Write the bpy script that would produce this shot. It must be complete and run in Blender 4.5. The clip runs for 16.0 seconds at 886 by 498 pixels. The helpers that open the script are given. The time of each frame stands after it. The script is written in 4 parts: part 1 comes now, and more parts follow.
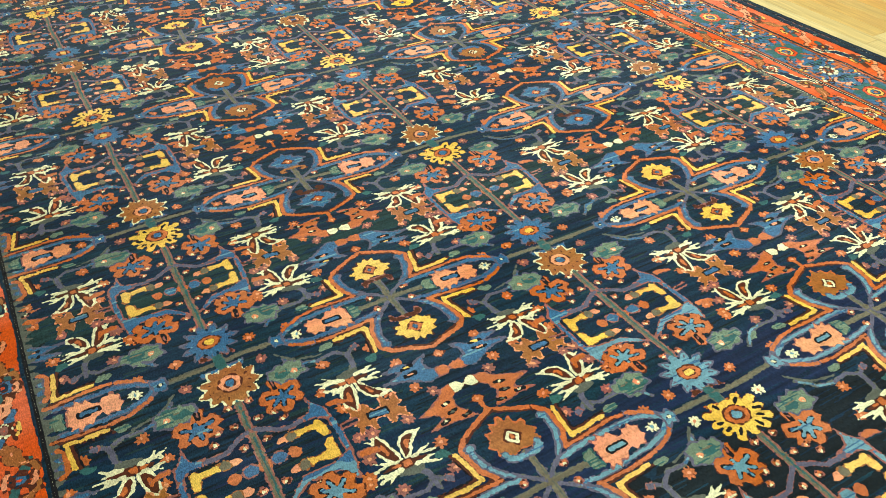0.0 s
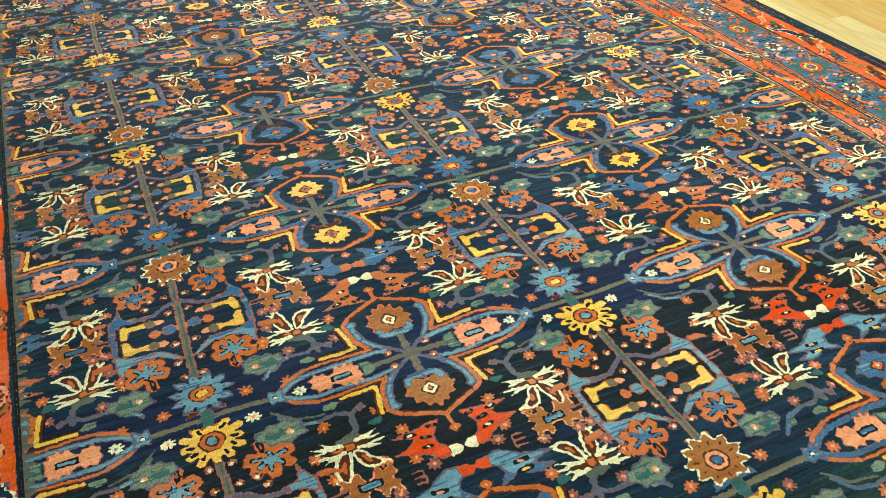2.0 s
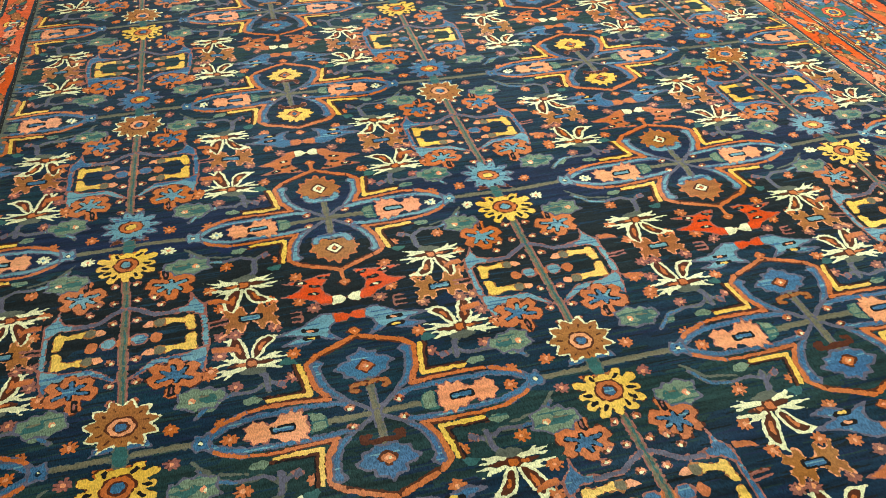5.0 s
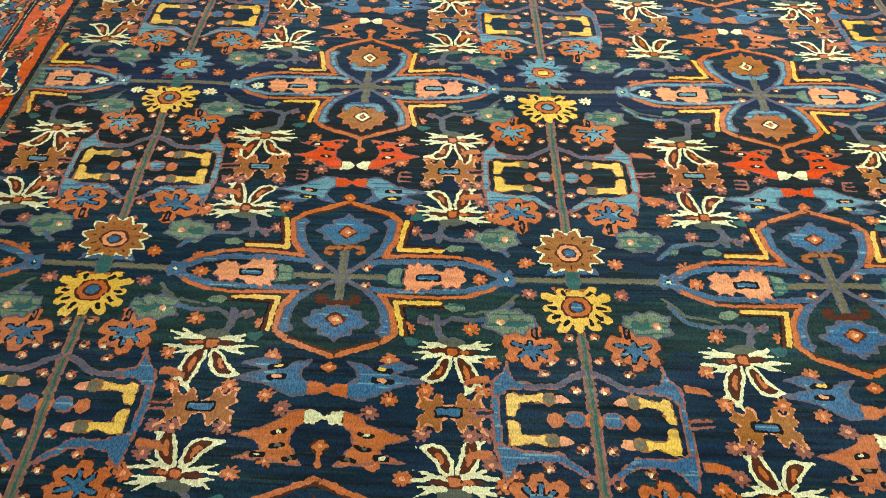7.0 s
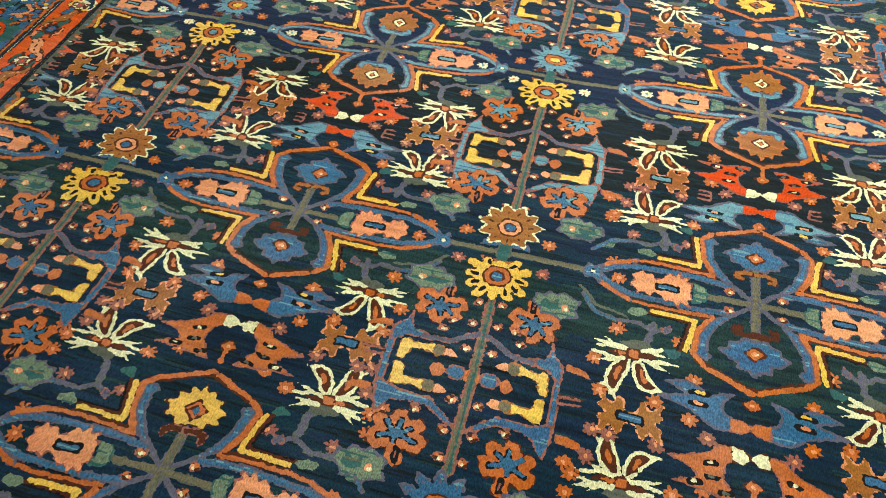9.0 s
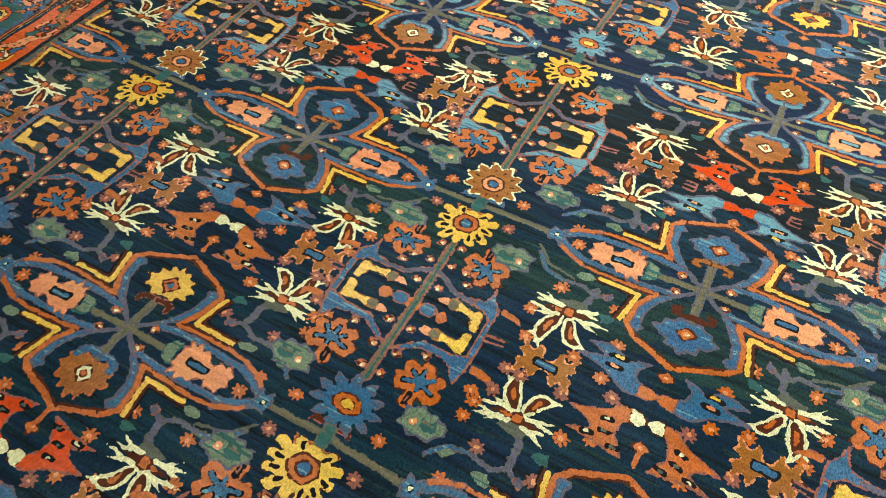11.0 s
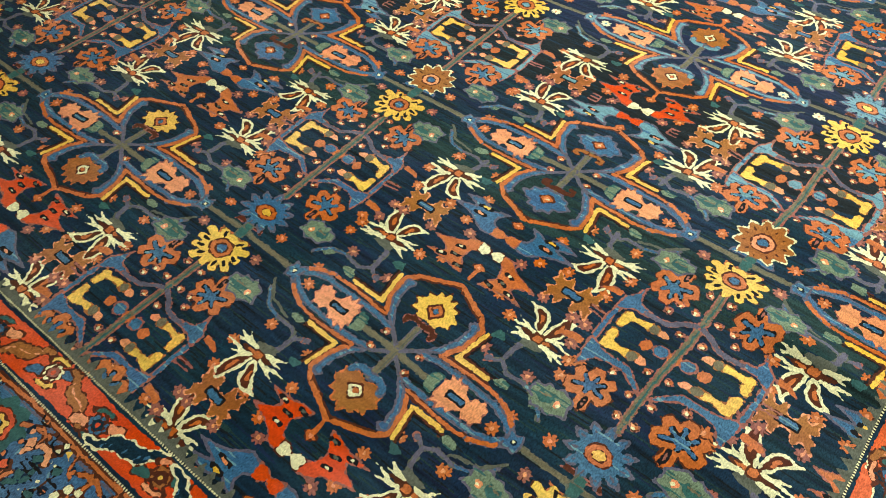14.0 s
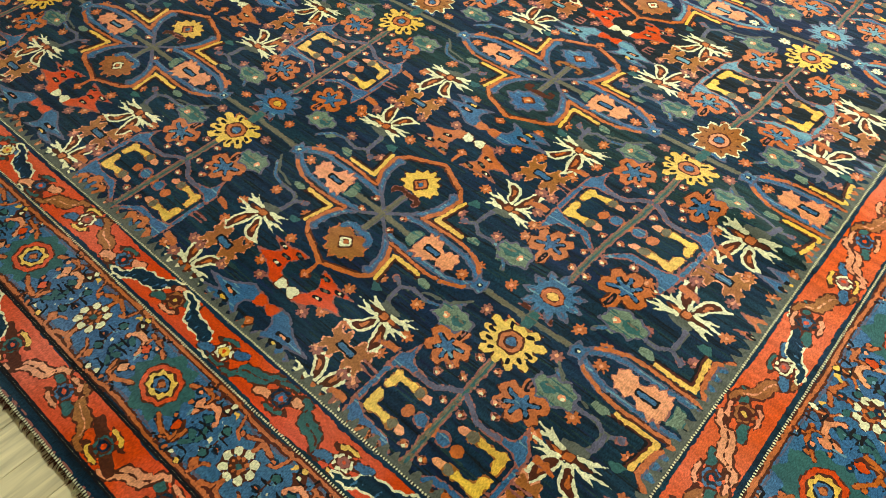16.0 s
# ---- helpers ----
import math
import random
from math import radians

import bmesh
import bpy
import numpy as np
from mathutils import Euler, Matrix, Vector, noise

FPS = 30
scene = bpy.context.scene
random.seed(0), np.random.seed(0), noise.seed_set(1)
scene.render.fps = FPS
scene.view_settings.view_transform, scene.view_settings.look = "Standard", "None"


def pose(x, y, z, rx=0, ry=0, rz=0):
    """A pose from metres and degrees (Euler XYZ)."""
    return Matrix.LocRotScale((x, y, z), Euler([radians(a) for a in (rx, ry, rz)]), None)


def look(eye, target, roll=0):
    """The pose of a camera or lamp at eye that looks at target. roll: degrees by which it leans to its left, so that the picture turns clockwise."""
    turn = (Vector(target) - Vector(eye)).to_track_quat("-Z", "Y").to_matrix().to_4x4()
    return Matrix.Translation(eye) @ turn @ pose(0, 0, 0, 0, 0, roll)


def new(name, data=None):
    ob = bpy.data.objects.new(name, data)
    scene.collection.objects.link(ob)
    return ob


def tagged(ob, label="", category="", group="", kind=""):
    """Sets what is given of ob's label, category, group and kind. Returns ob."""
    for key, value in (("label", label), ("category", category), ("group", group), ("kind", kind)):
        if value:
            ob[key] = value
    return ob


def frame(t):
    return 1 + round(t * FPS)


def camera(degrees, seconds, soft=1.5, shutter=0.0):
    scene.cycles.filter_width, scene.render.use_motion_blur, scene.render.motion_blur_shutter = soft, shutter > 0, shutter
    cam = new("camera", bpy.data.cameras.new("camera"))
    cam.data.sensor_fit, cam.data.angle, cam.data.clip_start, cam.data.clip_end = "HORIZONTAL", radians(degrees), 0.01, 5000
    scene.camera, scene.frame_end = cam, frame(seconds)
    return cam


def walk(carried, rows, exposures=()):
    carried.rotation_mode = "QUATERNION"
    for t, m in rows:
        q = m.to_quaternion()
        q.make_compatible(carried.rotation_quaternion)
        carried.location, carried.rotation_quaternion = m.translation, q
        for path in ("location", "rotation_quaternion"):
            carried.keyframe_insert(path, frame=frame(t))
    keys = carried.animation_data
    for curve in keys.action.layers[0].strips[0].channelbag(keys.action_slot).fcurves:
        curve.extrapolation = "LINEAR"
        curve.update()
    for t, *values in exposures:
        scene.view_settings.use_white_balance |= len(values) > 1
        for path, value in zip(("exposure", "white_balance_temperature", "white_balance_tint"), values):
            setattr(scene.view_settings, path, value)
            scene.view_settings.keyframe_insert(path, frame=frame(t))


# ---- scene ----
cam = camera(59.3, 16.0, soft=0.95)
METRES, EYE, TILT, LEAN, TURN = 4.19, 1.595, 0.0, 0.0, -28.8
ROWS = [
    (0.0, 0.0, 0.0, 0.0, -0.22, -38.83, 0.27),
    (0.5, 0.0463, -0.0066, 0.0006, 1.44, -38.85, 0.25),
    (1.0, 0.0815, -0.0252, 0.0049, 2.92, -38.89, 0.26),
    (1.5, 0.0996, -0.0705, 0.006, 4.19, -38.93, 0.34),
    (2.0, 0.1183, -0.101, 0.0064, 5.2, -38.96, 0.41),
    (2.5, 0.1501, -0.1056, 0.0012, 6.07, -39.0, 0.43),
    (3.0, 0.1924, -0.1053, -0.0021, 7.04, -39.06, 0.36),
    (3.5, 0.2182, -0.1119, -0.0094, 8.26, -39.09, 0.26),
    (4.0, 0.2259, -0.136, -0.0207, 9.87, -39.23, 0.16),
    (4.2, 0.2303, -0.1477, -0.0237, 10.64, -39.31, 0.11),
    (6.3, 0.3127, -0.1061, -0.0428, 25.44, -45.67, -0.41),
    (6.5, 0.3176, -0.1034, -0.0457, 27.18, -46.23, -0.42),
    (7.0, 0.3432, -0.1051, -0.0462, 31.15, -47.71, -0.33),
    (7.5, 0.3782, -0.1114, -0.039, 34.65, -48.65, -0.3),
    (8.0, 0.3994, -0.0987, -0.0322, 38.02, -49.07, -0.34),
    (8.2, 0.4063, -0.0859, -0.0309, 39.42, -49.12, -0.33),
    (10.3, 0.5151, -0.0517, -0.0249, 54.27, -49.24, -0.42),
    (10.5, 0.5237, -0.0505, -0.0242, 55.42, -49.24, -0.45),
    (11.0, 0.5422, -0.0292, -0.0236, 58.41, -49.3, -0.48),
    (11.5, 0.5636, 0.0028, -0.0269, 61.35, -49.28, -0.5),
    (12.0, 0.5923, 0.0126, -0.0214, 63.98, -49.29, -0.44),
    (12.5, 0.6326, -0.0026, -0.0138, 65.97, -49.28, -0.28),
    (13.0, 0.6725, -0.0083, -0.0079, 67.16, -49.14, -0.08),
    (13.5, 0.6991, -0.003, -0.0045, 67.84, -48.94, 0.08),
    (14.0, 0.7267, 0.0137, -0.0055, 68.36, -48.76, 0.08),
    (14.5, 0.7518, 0.0268, -0.0029, 68.9, -48.69, 0.01),
    (15.0, 0.7766, 0.0142, -0.0032, 69.55, -48.68, 0.04),
    (15.5, 0.8042, -0.0032, -0.012, 70.28, -48.72, 0.03),
    (16.0, 0.8308, 0.0032, -0.012, 71.06, -48.8, 0.08),
]
walk(cam, [(t, pose(0, 0, EYE, TILT, LEAN, TURN) @ pose(METRES * x, METRES * y, METRES * z, 90 + pitch, roll, yaw)) for t, x, y, z, yaw, pitch, roll in ROWS],
     [(0.0, -0.1, 6250, 8), (4.2, -0.08, 6250, 8), (8.0, -0.02, 6300, 9), (11.0, 0.02, 6450, 10), (16.0, 0.04, 6500, 10)])

# ---- light ----
world = bpy.data.worlds.new("world")
scene.world = world
world.use_nodes = True
world.node_tree.nodes["Background"].inputs["Color"].default_value = (0.9, 0.95, 1.0, 1)
world.node_tree.nodes["Background"].inputs["Strength"].default_value = 0.05


def area_lamp(name, eye, target, sx, sy, watts, colour):
    data = bpy.data.lights.new(name, "AREA")
    data.shape, data.size, data.size_y = "RECTANGLE", sx, sy
    data.energy, data.color = watts, colour
    ob = new(name, data)
    ob.matrix_world = look(eye, target)
    return ob


WARM = (0.93, 1.0, 0.86)
LAMP_Z = 3.1
LAMPS = [(1.4, 1.0), (4.2, 1.0), (1.4, 3.8), (4.2, 3.8), (1.4, 6.6), (4.2, 6.6)]
for lx, ly in LAMPS:  # two rows of assumed ceiling panels, out of view; none built, lamps only
    area_lamp("ceiling_light_glow", (lx, ly, LAMP_Z - 0.03), (lx, ly, 0), 1.1, 0.5, 77 if ly < 2 else 54, WARM)
# unseen cool fill lamp before the solid far wall, added for far sheen
area_lamp("window_glow", (2.4, 8.5, 1.7), (2.4, 0, 0.6), 4.2, 1.6, 130, (0.80, 0.95, 1.0))


# ---- materials ----
def wool(name, rgb, rough=0.8, streak=0.22, relief=0.4, hue=0.006, blotch=0.14, grain=0.38):
    """Hand-knotted wool: fine tufts, and bands of uneven dye along the weft."""
    m = bpy.data.materials.new(name)
    m.use_nodes = True
    nt = m.node_tree
    b = nt.nodes["Principled BSDF"]
    b.inputs["Roughness"].default_value = rough
    b.inputs["Sheen Weight"].default_value = 0.06
    b.inputs["Sheen Roughness"].default_value = 0.45
    b.inputs["Specular IOR Level"].default_value = 0.1
    geo = nt.nodes.new("ShaderNodeNewGeometry")

    def noise_at(scale, stretch, detail):
        mp = nt.nodes.new("ShaderNodeMapping")
        mp.inputs["Scale"].default_value = stretch
        nt.links.new(geo.outputs["Position"], mp.inputs["Vector"])
        n = nt.nodes.new("ShaderNodeTexNoise")
        n.inputs["Scale"].default_value = scale
        n.inputs["Detail"].default_value = detail
        nt.links.new(mp.outputs["Vector"], n.inputs["Vector"])
        return n.outputs["Fac"]

    tuft = noise_at(260.0, (1.5, 0.6, 1), 3)
    dye = noise_at(9.0, (0.35, 6.0, 1), 4)
    wear = noise_at(2.3, (1, 1, 1), 5)

    def ramp(fac, lo, hi):
        r = nt.nodes.new("ShaderNodeMapRange")
        r.inputs["From Min"].default_value, r.inputs["From Max"].default_value = 0.28, 0.72
        r.inputs["To Min"].default_value, r.inputs["To Max"].default_value = lo, hi
        nt.links.new(fac, r.inputs["Value"])
        return r.outputs["Result"]

    def times(a, c):
        x = nt.nodes.new("ShaderNodeMath")
        x.operation = "MULTIPLY"
        nt.links.new(a, x.inputs[0])
        nt.links.new(c, x.inputs[1])
        return x.outputs[0]

    v = times(times(ramp(tuft, 1 - grain, 1 + grain * 1.15), ramp(dye, 1 - streak, 1 + streak)), ramp(wear, 1 - blotch, 1 + blotch))
    hsv = nt.nodes.new("ShaderNodeHueSaturation")
    hsv.inputs["Color"].default_value = (*rgb, 1)
    nt.links.new(v, hsv.inputs["Value"])
    nt.links.new(ramp(wear, 1.08, 0.88), hsv.inputs["Saturation"])
    nt.links.new(ramp(noise_at(3.1, (0.5, 2.4, 1), 4), 0.5 - hue, 0.5 + hue * 0.6), hsv.inputs["Hue"])
    nt.links.new(hsv.outputs["Color"], b.inputs["Base Color"])
    bump = nt.nodes.new("ShaderNodeBump")
    bump.inputs["Strength"].default_value = relief
    bump.inputs["Distance"].default_value = 0.002
    nt.links.new(tuft, bump.inputs["Height"])
    nt.links.new(bump.outputs["Normal"], b.inputs["Normal"])
    return m


def srgb(r, g, b):
    return tuple(((c / 255 + 0.055) / 1.055) ** 2.4 if c > 10 else c / 255 / 12.92 for c in (r, g, b))


DYES = {
    "navy": (13, 36, 57), "black": (20, 19, 23), "violet": (18, 31, 60), "blue": (54, 93, 132), "sky": (98, 138, 156),
    "teal": (48, 88, 90), "sage": (102, 119, 101), "olive": (104, 98, 80), "rust": (178, 98, 50), "orange": (200, 84, 30),
    "red": (196, 70, 22), "salmon": (214, 142, 100), "brown": (148, 94, 46), "umber": (76, 38, 22),
    "yellow": (216, 176, 76), "ivory": (214, 211, 172), "mauve": (88, 86, 106), "pink": (140, 88, 78),
    "slate": (86, 90, 82), "ink": (18, 26, 32), "bottle": (26, 48, 50),
}
DYE = {n: i for i, n in enumerate(DYES)}
WOOLS = [wool("wool_" + n, srgb(*c), streak=0.65 if n in ("navy", "ink", "bottle", "violet") else 0.22, hue=0.035 if n in ("navy", "teal") else 0.004 if n in ("red", "rust", "orange") else 0.012, blotch=0.3 if n == "navy" else 0.15, grain=0.6 if n in ("navy", "ink", "bottle", "blue", "sage") else 0.38) for n, c in DYES.items()]

# ---- the loom: a grid of knots, on which the pattern is drawn ----
SKEW = 0.028
U0, U1 = -0.86, 3.51        # rug's long edges
V0, V1 = -1.665, 5.45       # rug's ends
FU0, FU1 = -0.25, 2.895     # field
FV0, FV1 = -1.19, 4.95
KNOT = 0.0038


def steps(edges):
    out = []
    for a, b, s in edges:
        n = max(1, round((b - a) / s))
        out += [a + (b - a) * i / n for i in range(n)]
    return np.array(out + [edges[-1][1]])


US = steps([(U0, FU0 - 0.02, 0.0062), (FU0 - 0.02, 3.1, KNOT), (3.1, U1, 0.0046)])
VS = steps([(V0, 1.25, KNOT), (1.25, 2.6, 0.0056), (2.6, 3.6, 0.009), (3.6, V1, 0.014)])
CU, CV = np.meshgrid((US[1:] + US[:-1]) / 2, (VS[1:] + VS[:-1]) / 2)
rng = np.random.default_rng(4)


def soft_noise(cell, seed):
    """Smooth noise over the rug, about -1 to 1, with lumps of that size."""
    r = np.random.default_rng(seed)
    nu, nv = int((U1 - U0) / cell) + 3, int((V1 - V0) / cell) + 3
    g = r.uniform(-1, 1, (nv, nu))
    fu, fv = (CU - U0) / cell, (CV - V0) / cell
    iu, iv = fu.astype(int), fv.astype(int)
    fu, fv = fu - iu, fv - iv
    fu, fv = fu * fu * (3 - 2 * fu), fv * fv * (3 - 2 * fv)
    return (g[iv, iu] * (1 - fu) + g[iv, iu + 1] * fu) * (1 - fv) + (g[iv + 1, iu] * (1 - fu) + g[iv + 1, iu + 1] * fu) * fv


# the weaver's hand: shapes waver a little from repeat to repeat
WU = CU + 0.006 * soft_noise(0.16, 1) + 0.0017 * soft_noise(0.02, 2) + rng.uniform(-0.0013, 0.0013, CU.shape)
WV = CV + 0.006 * soft_noise(0.16, 3) + 0.0017 * soft_noise(0.02, 5) + rng.uniform(-0.0013, 0.0013, CU.shape)
ROW_V = [-1.41, -0.665, 0.11, 0.85, 1.597, 2.343, 3.12, 3.85, 4.59, 5.33]
COL_U = [-0.345, 0.205, 0.765, 1.31, 1.92, 2.48, 3.005]
# how far each crossing strays from the even lattice, in centimetres: along u, along v; a row of five for each row of medallions
STRAY_U = [(-0.8, 0.8, 1.8, -0.5, -4.0), (-0.5, 0.4, 0.5, 0.6, -0.2), (-0.6, 0.9, -0.2, 2.6, 3.0), (1.0, -1.7, -0.4, 0, 0.4), (1.1, 0.2, -0.7, -0.6, -0.7), (-0.4, -2.2, -1.2, -3.0, -0.6)]
STRAY_V = [(0, 1.6, 1.9, -1.7, -3.6), (-0.4, -0.7, -0.5, 1.0, 0), (-1.5, -1.5, 0, 0.7, 2.5), (0.2, 1.7, -0.5, -0.3, 0.3), (0.3, 0.4, -0.8, 0.3, 0.3), (0.2, -1.2, 1.4, 0.2, 0)]


def stray(table):
    t = np.zeros((len(ROW_V), len(COL_U)))
    t[1:7, 1:6] = np.array(table) / 100
    t[0], t[7] = t[1] * 0.6, t[6] * 0.5
    t[:, 0], t[:, 6] = t[:, 1] * 0.5, t[:, 5] * 0.5
    by_row = np.array([np.interp(CU[0], COL_U, r) for r in t])
    iv = np.clip(np.searchsorted(ROW_V, CV[:, 0]) - 1, 0, len(ROW_V) - 2)
    rv = np.array(ROW_V)
    f = np.clip((CV[:, 0] - rv[iv]) / (rv[iv + 1] - rv[iv]), 0, 1)[:, None]
    return by_row[iv] * (1 - f) + by_row[iv + 1] * f


STRAIGHT = (WU.copy(), WV.copy())  # for the borders
WU -= stray(STRAY_U)
WV -= stray(STRAY_V)
COLOUR = np.full(CU.shape, DYE["navy"], np.int16)
PART = np.zeros(CU.shape, np.int32)
PARTS = [("field", "")]
UC, VC = CU[0], CV[:, 0]


class Pen:
    """Draws in centimetres from an origin on the rug; su, sv scale and mirror; turned: swaps the axes, for the side borders."""

    def __init__(self, u, v, su=1.0, sv=1.0, clip=None, turned=False):
        self.u, self.v, self.su, self.sv, self.clip, self.turned, self.part = u, v, su, sv, clip, turned, None

    def at(self, u, v, su=1.0, sv=1.0):
        p = Pen(0, 0, self.su * su, self.sv * sv, self.clip, self.turned)
        p.u, p.v = self.xy([(u, v)])[0]
        p.part = self.part
        return p

    def begin(self, name, label=""):
        PARTS.append((name, label))
        self.part = len(PARTS) - 1
        return self

    def xy(self, pts):
        if self.turned:
            return [(self.u + self.sv * b / 100, self.v + self.su * a / 100) for a, b in pts]
        return [(self.u + self.su * a / 100, self.v + self.sv * b / 100) for a, b in pts]

    def window(self, pts, pad):
        us, vs = [p[0] for p in pts], [p[1] for p in pts]
        lo_u, hi_u, lo_v, hi_v = min(us) - pad, max(us) + pad, min(vs) - pad, max(vs) + pad
        if self.clip:
            lo_u, hi_u = max(lo_u, self.clip[0]), min(hi_u, self.clip[1])
            lo_v, hi_v = max(lo_v, self.clip[2]), min(hi_v, self.clip[3])
        i0, i1 = np.searchsorted(UC, (lo_u, hi_u))
        j0, j1 = np.searchsorted(VC, (lo_v, hi_v))
        return (slice(j0, j1), slice(i0, i1)) if i1 > i0 and j1 > j0 else None

    def ink(self, win, mask, dye):
        COLOUR[win][mask] = DYE[dye]
        if self.part is not None:
            PART[win][mask] = self.part

    def fill(self, dye, pts, mirror=False, edge=None, width=0.5):  # closed shape
        if mirror:
            pts = list(pts) + [(-a, b) for a, b in reversed(pts)]
        p = self.xy(pts)
        win = self.window(p, 0.065)
        if win is None:
            return
        x, y = WU[win], WV[win]
        inside = np.zeros(x.shape, bool)
        for (ax, ay), (bx, by) in zip(p, p[1:] + p[:1]):
            if ay != by:
                inside ^= ((ay > y) != (by > y)) & (x < (bx - ax) * (y - ay) / (by - ay) + ax)
        self.ink(win, inside, dye)
        if edge:
            self.line(edge, list(pts) + [pts[0]], width)

    def line(self, dye, pts, width, edge=None, edge_width=0.5):
        p = self.xy(pts)
        win = self.window(p, 0.065 + width / 100)
        if win is None:
            return
        x, y = WU[win], WV[win]
        near = np.full(x.shape, 9.0)
        for (ax, ay), (bx, by) in zip(p, p[1:]):
            dx, dy = bx - ax, by - ay
            k = np.clip(((x - ax) * dx + (y - ay) * dy) / (dx * dx + dy * dy + 1e-12), 0, 1)
            near = np.minimum(near, np.hypot(x - ax - k * dx, y - ay - k * dy))
        if edge:
            self.ink(win, near < (width / 2 + edge_width) / 100, edge)
        self.ink(win, near < width / 200, dye)

    def disc(self, dye, u, v, r, rv=None, teeth=0, depth=0.2, edge=None, width=0.5, phase=0.0):
        rv = rv or r
        n = max(8, teeth * 4)
        pts = []
        for i in range(n):
            a = 2 * math.pi * i / n + phase
            k = 1 - depth * (0.5 - 0.5 * math.cos(a * teeth - phase * teeth)) if teeth else 1
            pts.append((u + r * k * math.cos(a), v + rv * k * math.sin(a)))
        self.fill(dye, pts, edge=edge, width=width)

    def bar(self, dye, a0, b0, a1, b1, edge=None, width=0.5):
        self.fill(dye, [(a0, b0), (a1, b0), (a1, b1), (a0, b1)], edge=edge, width=width)


# ---- motifs of the field, in centimetres ----
def dot_flower(p, u, v, a="rust", b="salmon"):
    tilt = (u * 1.3 + v * 0.7) % 0.8
    p.disc("umber", u, v, 1.55, 1.4)
    for k in range(8):
        t = math.pi * k / 4 + tilt
        p.line(a, [(u + 0.7 * math.cos(t), v + 0.65 * math.sin(t)), (u + 1.75 * math.cos(t), v + 1.6 * math.sin(t))], 0.62)
    p.disc(b, u, v, 0.6)


def bead(p, u, v):
    p.disc("pink", u, v, 1.35, 1.2)
    p.disc("umber", u, v, 1.05, 0.9)
    p.disc("rust", u + 0.35, v + 0.3, 0.5)
    p.disc("salmon", u - 0.4, v - 0.1, 0.6)
    p.disc("ivory", u - 0.1, v - 0.3, 0.45)


def medallion_flower(p, kind):
    """A blossom on the medallion's stem, pointing up from (0, 10)."""
    if kind == "blue":
        p.fill("blue", [(0, 20.4), (1.2, 18.8), (3.6, 18.6), (3.4, 16.8), (5.4, 16.4), (7.6, 14.4), (5.6, 13.6), (5.4, 11.8), (3.4, 11.6), (2.4, 10.2), (0, 10.8)], True, "mauve", 0.6)
        p.fill("rust", [(0, 16.2), (2.4, 14.2), (0, 12.2), (-2.4, 14.2)], edge="umber", width=0.5)
        p.fill("salmon", [(0, 15), (1, 14.2), (0, 13.4), (-1, 14.2)])
        p.disc("ivory", 0.2, 14.2, 0.4)
        for s in (-1, 1):
            p.line("brown" if p.sv > 0 else "umber", [(0, 9), (2.2 * s, 9.3), (4.4 * s, 8.8), (4.6 * s, 7.4), (3.2 * s, 7.2)], 1.0, "umber", 0.25)
    elif kind == "brown":
        p.fill("brown", [(0, 22), (1.2, 19.6), (2.8, 20.6), (3.4, 18.2), (5.6, 18.4), (5.2, 16.4), (7.2, 14.6), (5.6, 13.4), (6.2, 11.6), (4, 11.6), (3.2, 10.2), (0, 11.2)], True, "rust", 0.4)
        p.fill("ivory", [(0, 17.4), (2.6, 14.8), (0, 12.2), (-2.6, 14.8)], edge="umber", width=0.5)
        p.fill("umber", [(0, 16.1), (1.35, 14.8), (0, 13.5), (-1.35, 14.8)])
        p.disc("rust", 0, 14.8, 0.7)
        for s in (-1, 1):
            p.line("blue", [(0.8 * s, 9), (2.8 * s, 8.8), (4.6 * s, 9.8), (4.8 * s, 11.2)], 1.5, "mauve", 0.35)
    else:
        p.fill("yellow", [(0, 21.4), (1.0, 19.4), (2.8, 20.4), (3.0, 18.4), (5.2, 18.4), (4.8, 16.6), (7.4, 15.2), (5.6, 14.2), (6.4, 12.4), (3.8, 12.2), (3.4, 10.6), (0, 11.2)], True, "umber", 0.3)
        p.fill("rust", [(0, 17.4), (2.6, 14.8), (0, 12.2), (-2.6, 14.8)], edge="umber", width=0.55)
        p.fill("blue", [(0, 15.9), (1.1, 14.8), (0, 13.7), (-1.1, 14.8)], edge="umber", width=0.3)
        for s in (-1, 1):
            p.line("umber", [(0, 9.6), (2.8 * s, 9.8), (4.6 * s, 9.2), (4.4 * s, 8)], 1.2, "pink", 0.3)


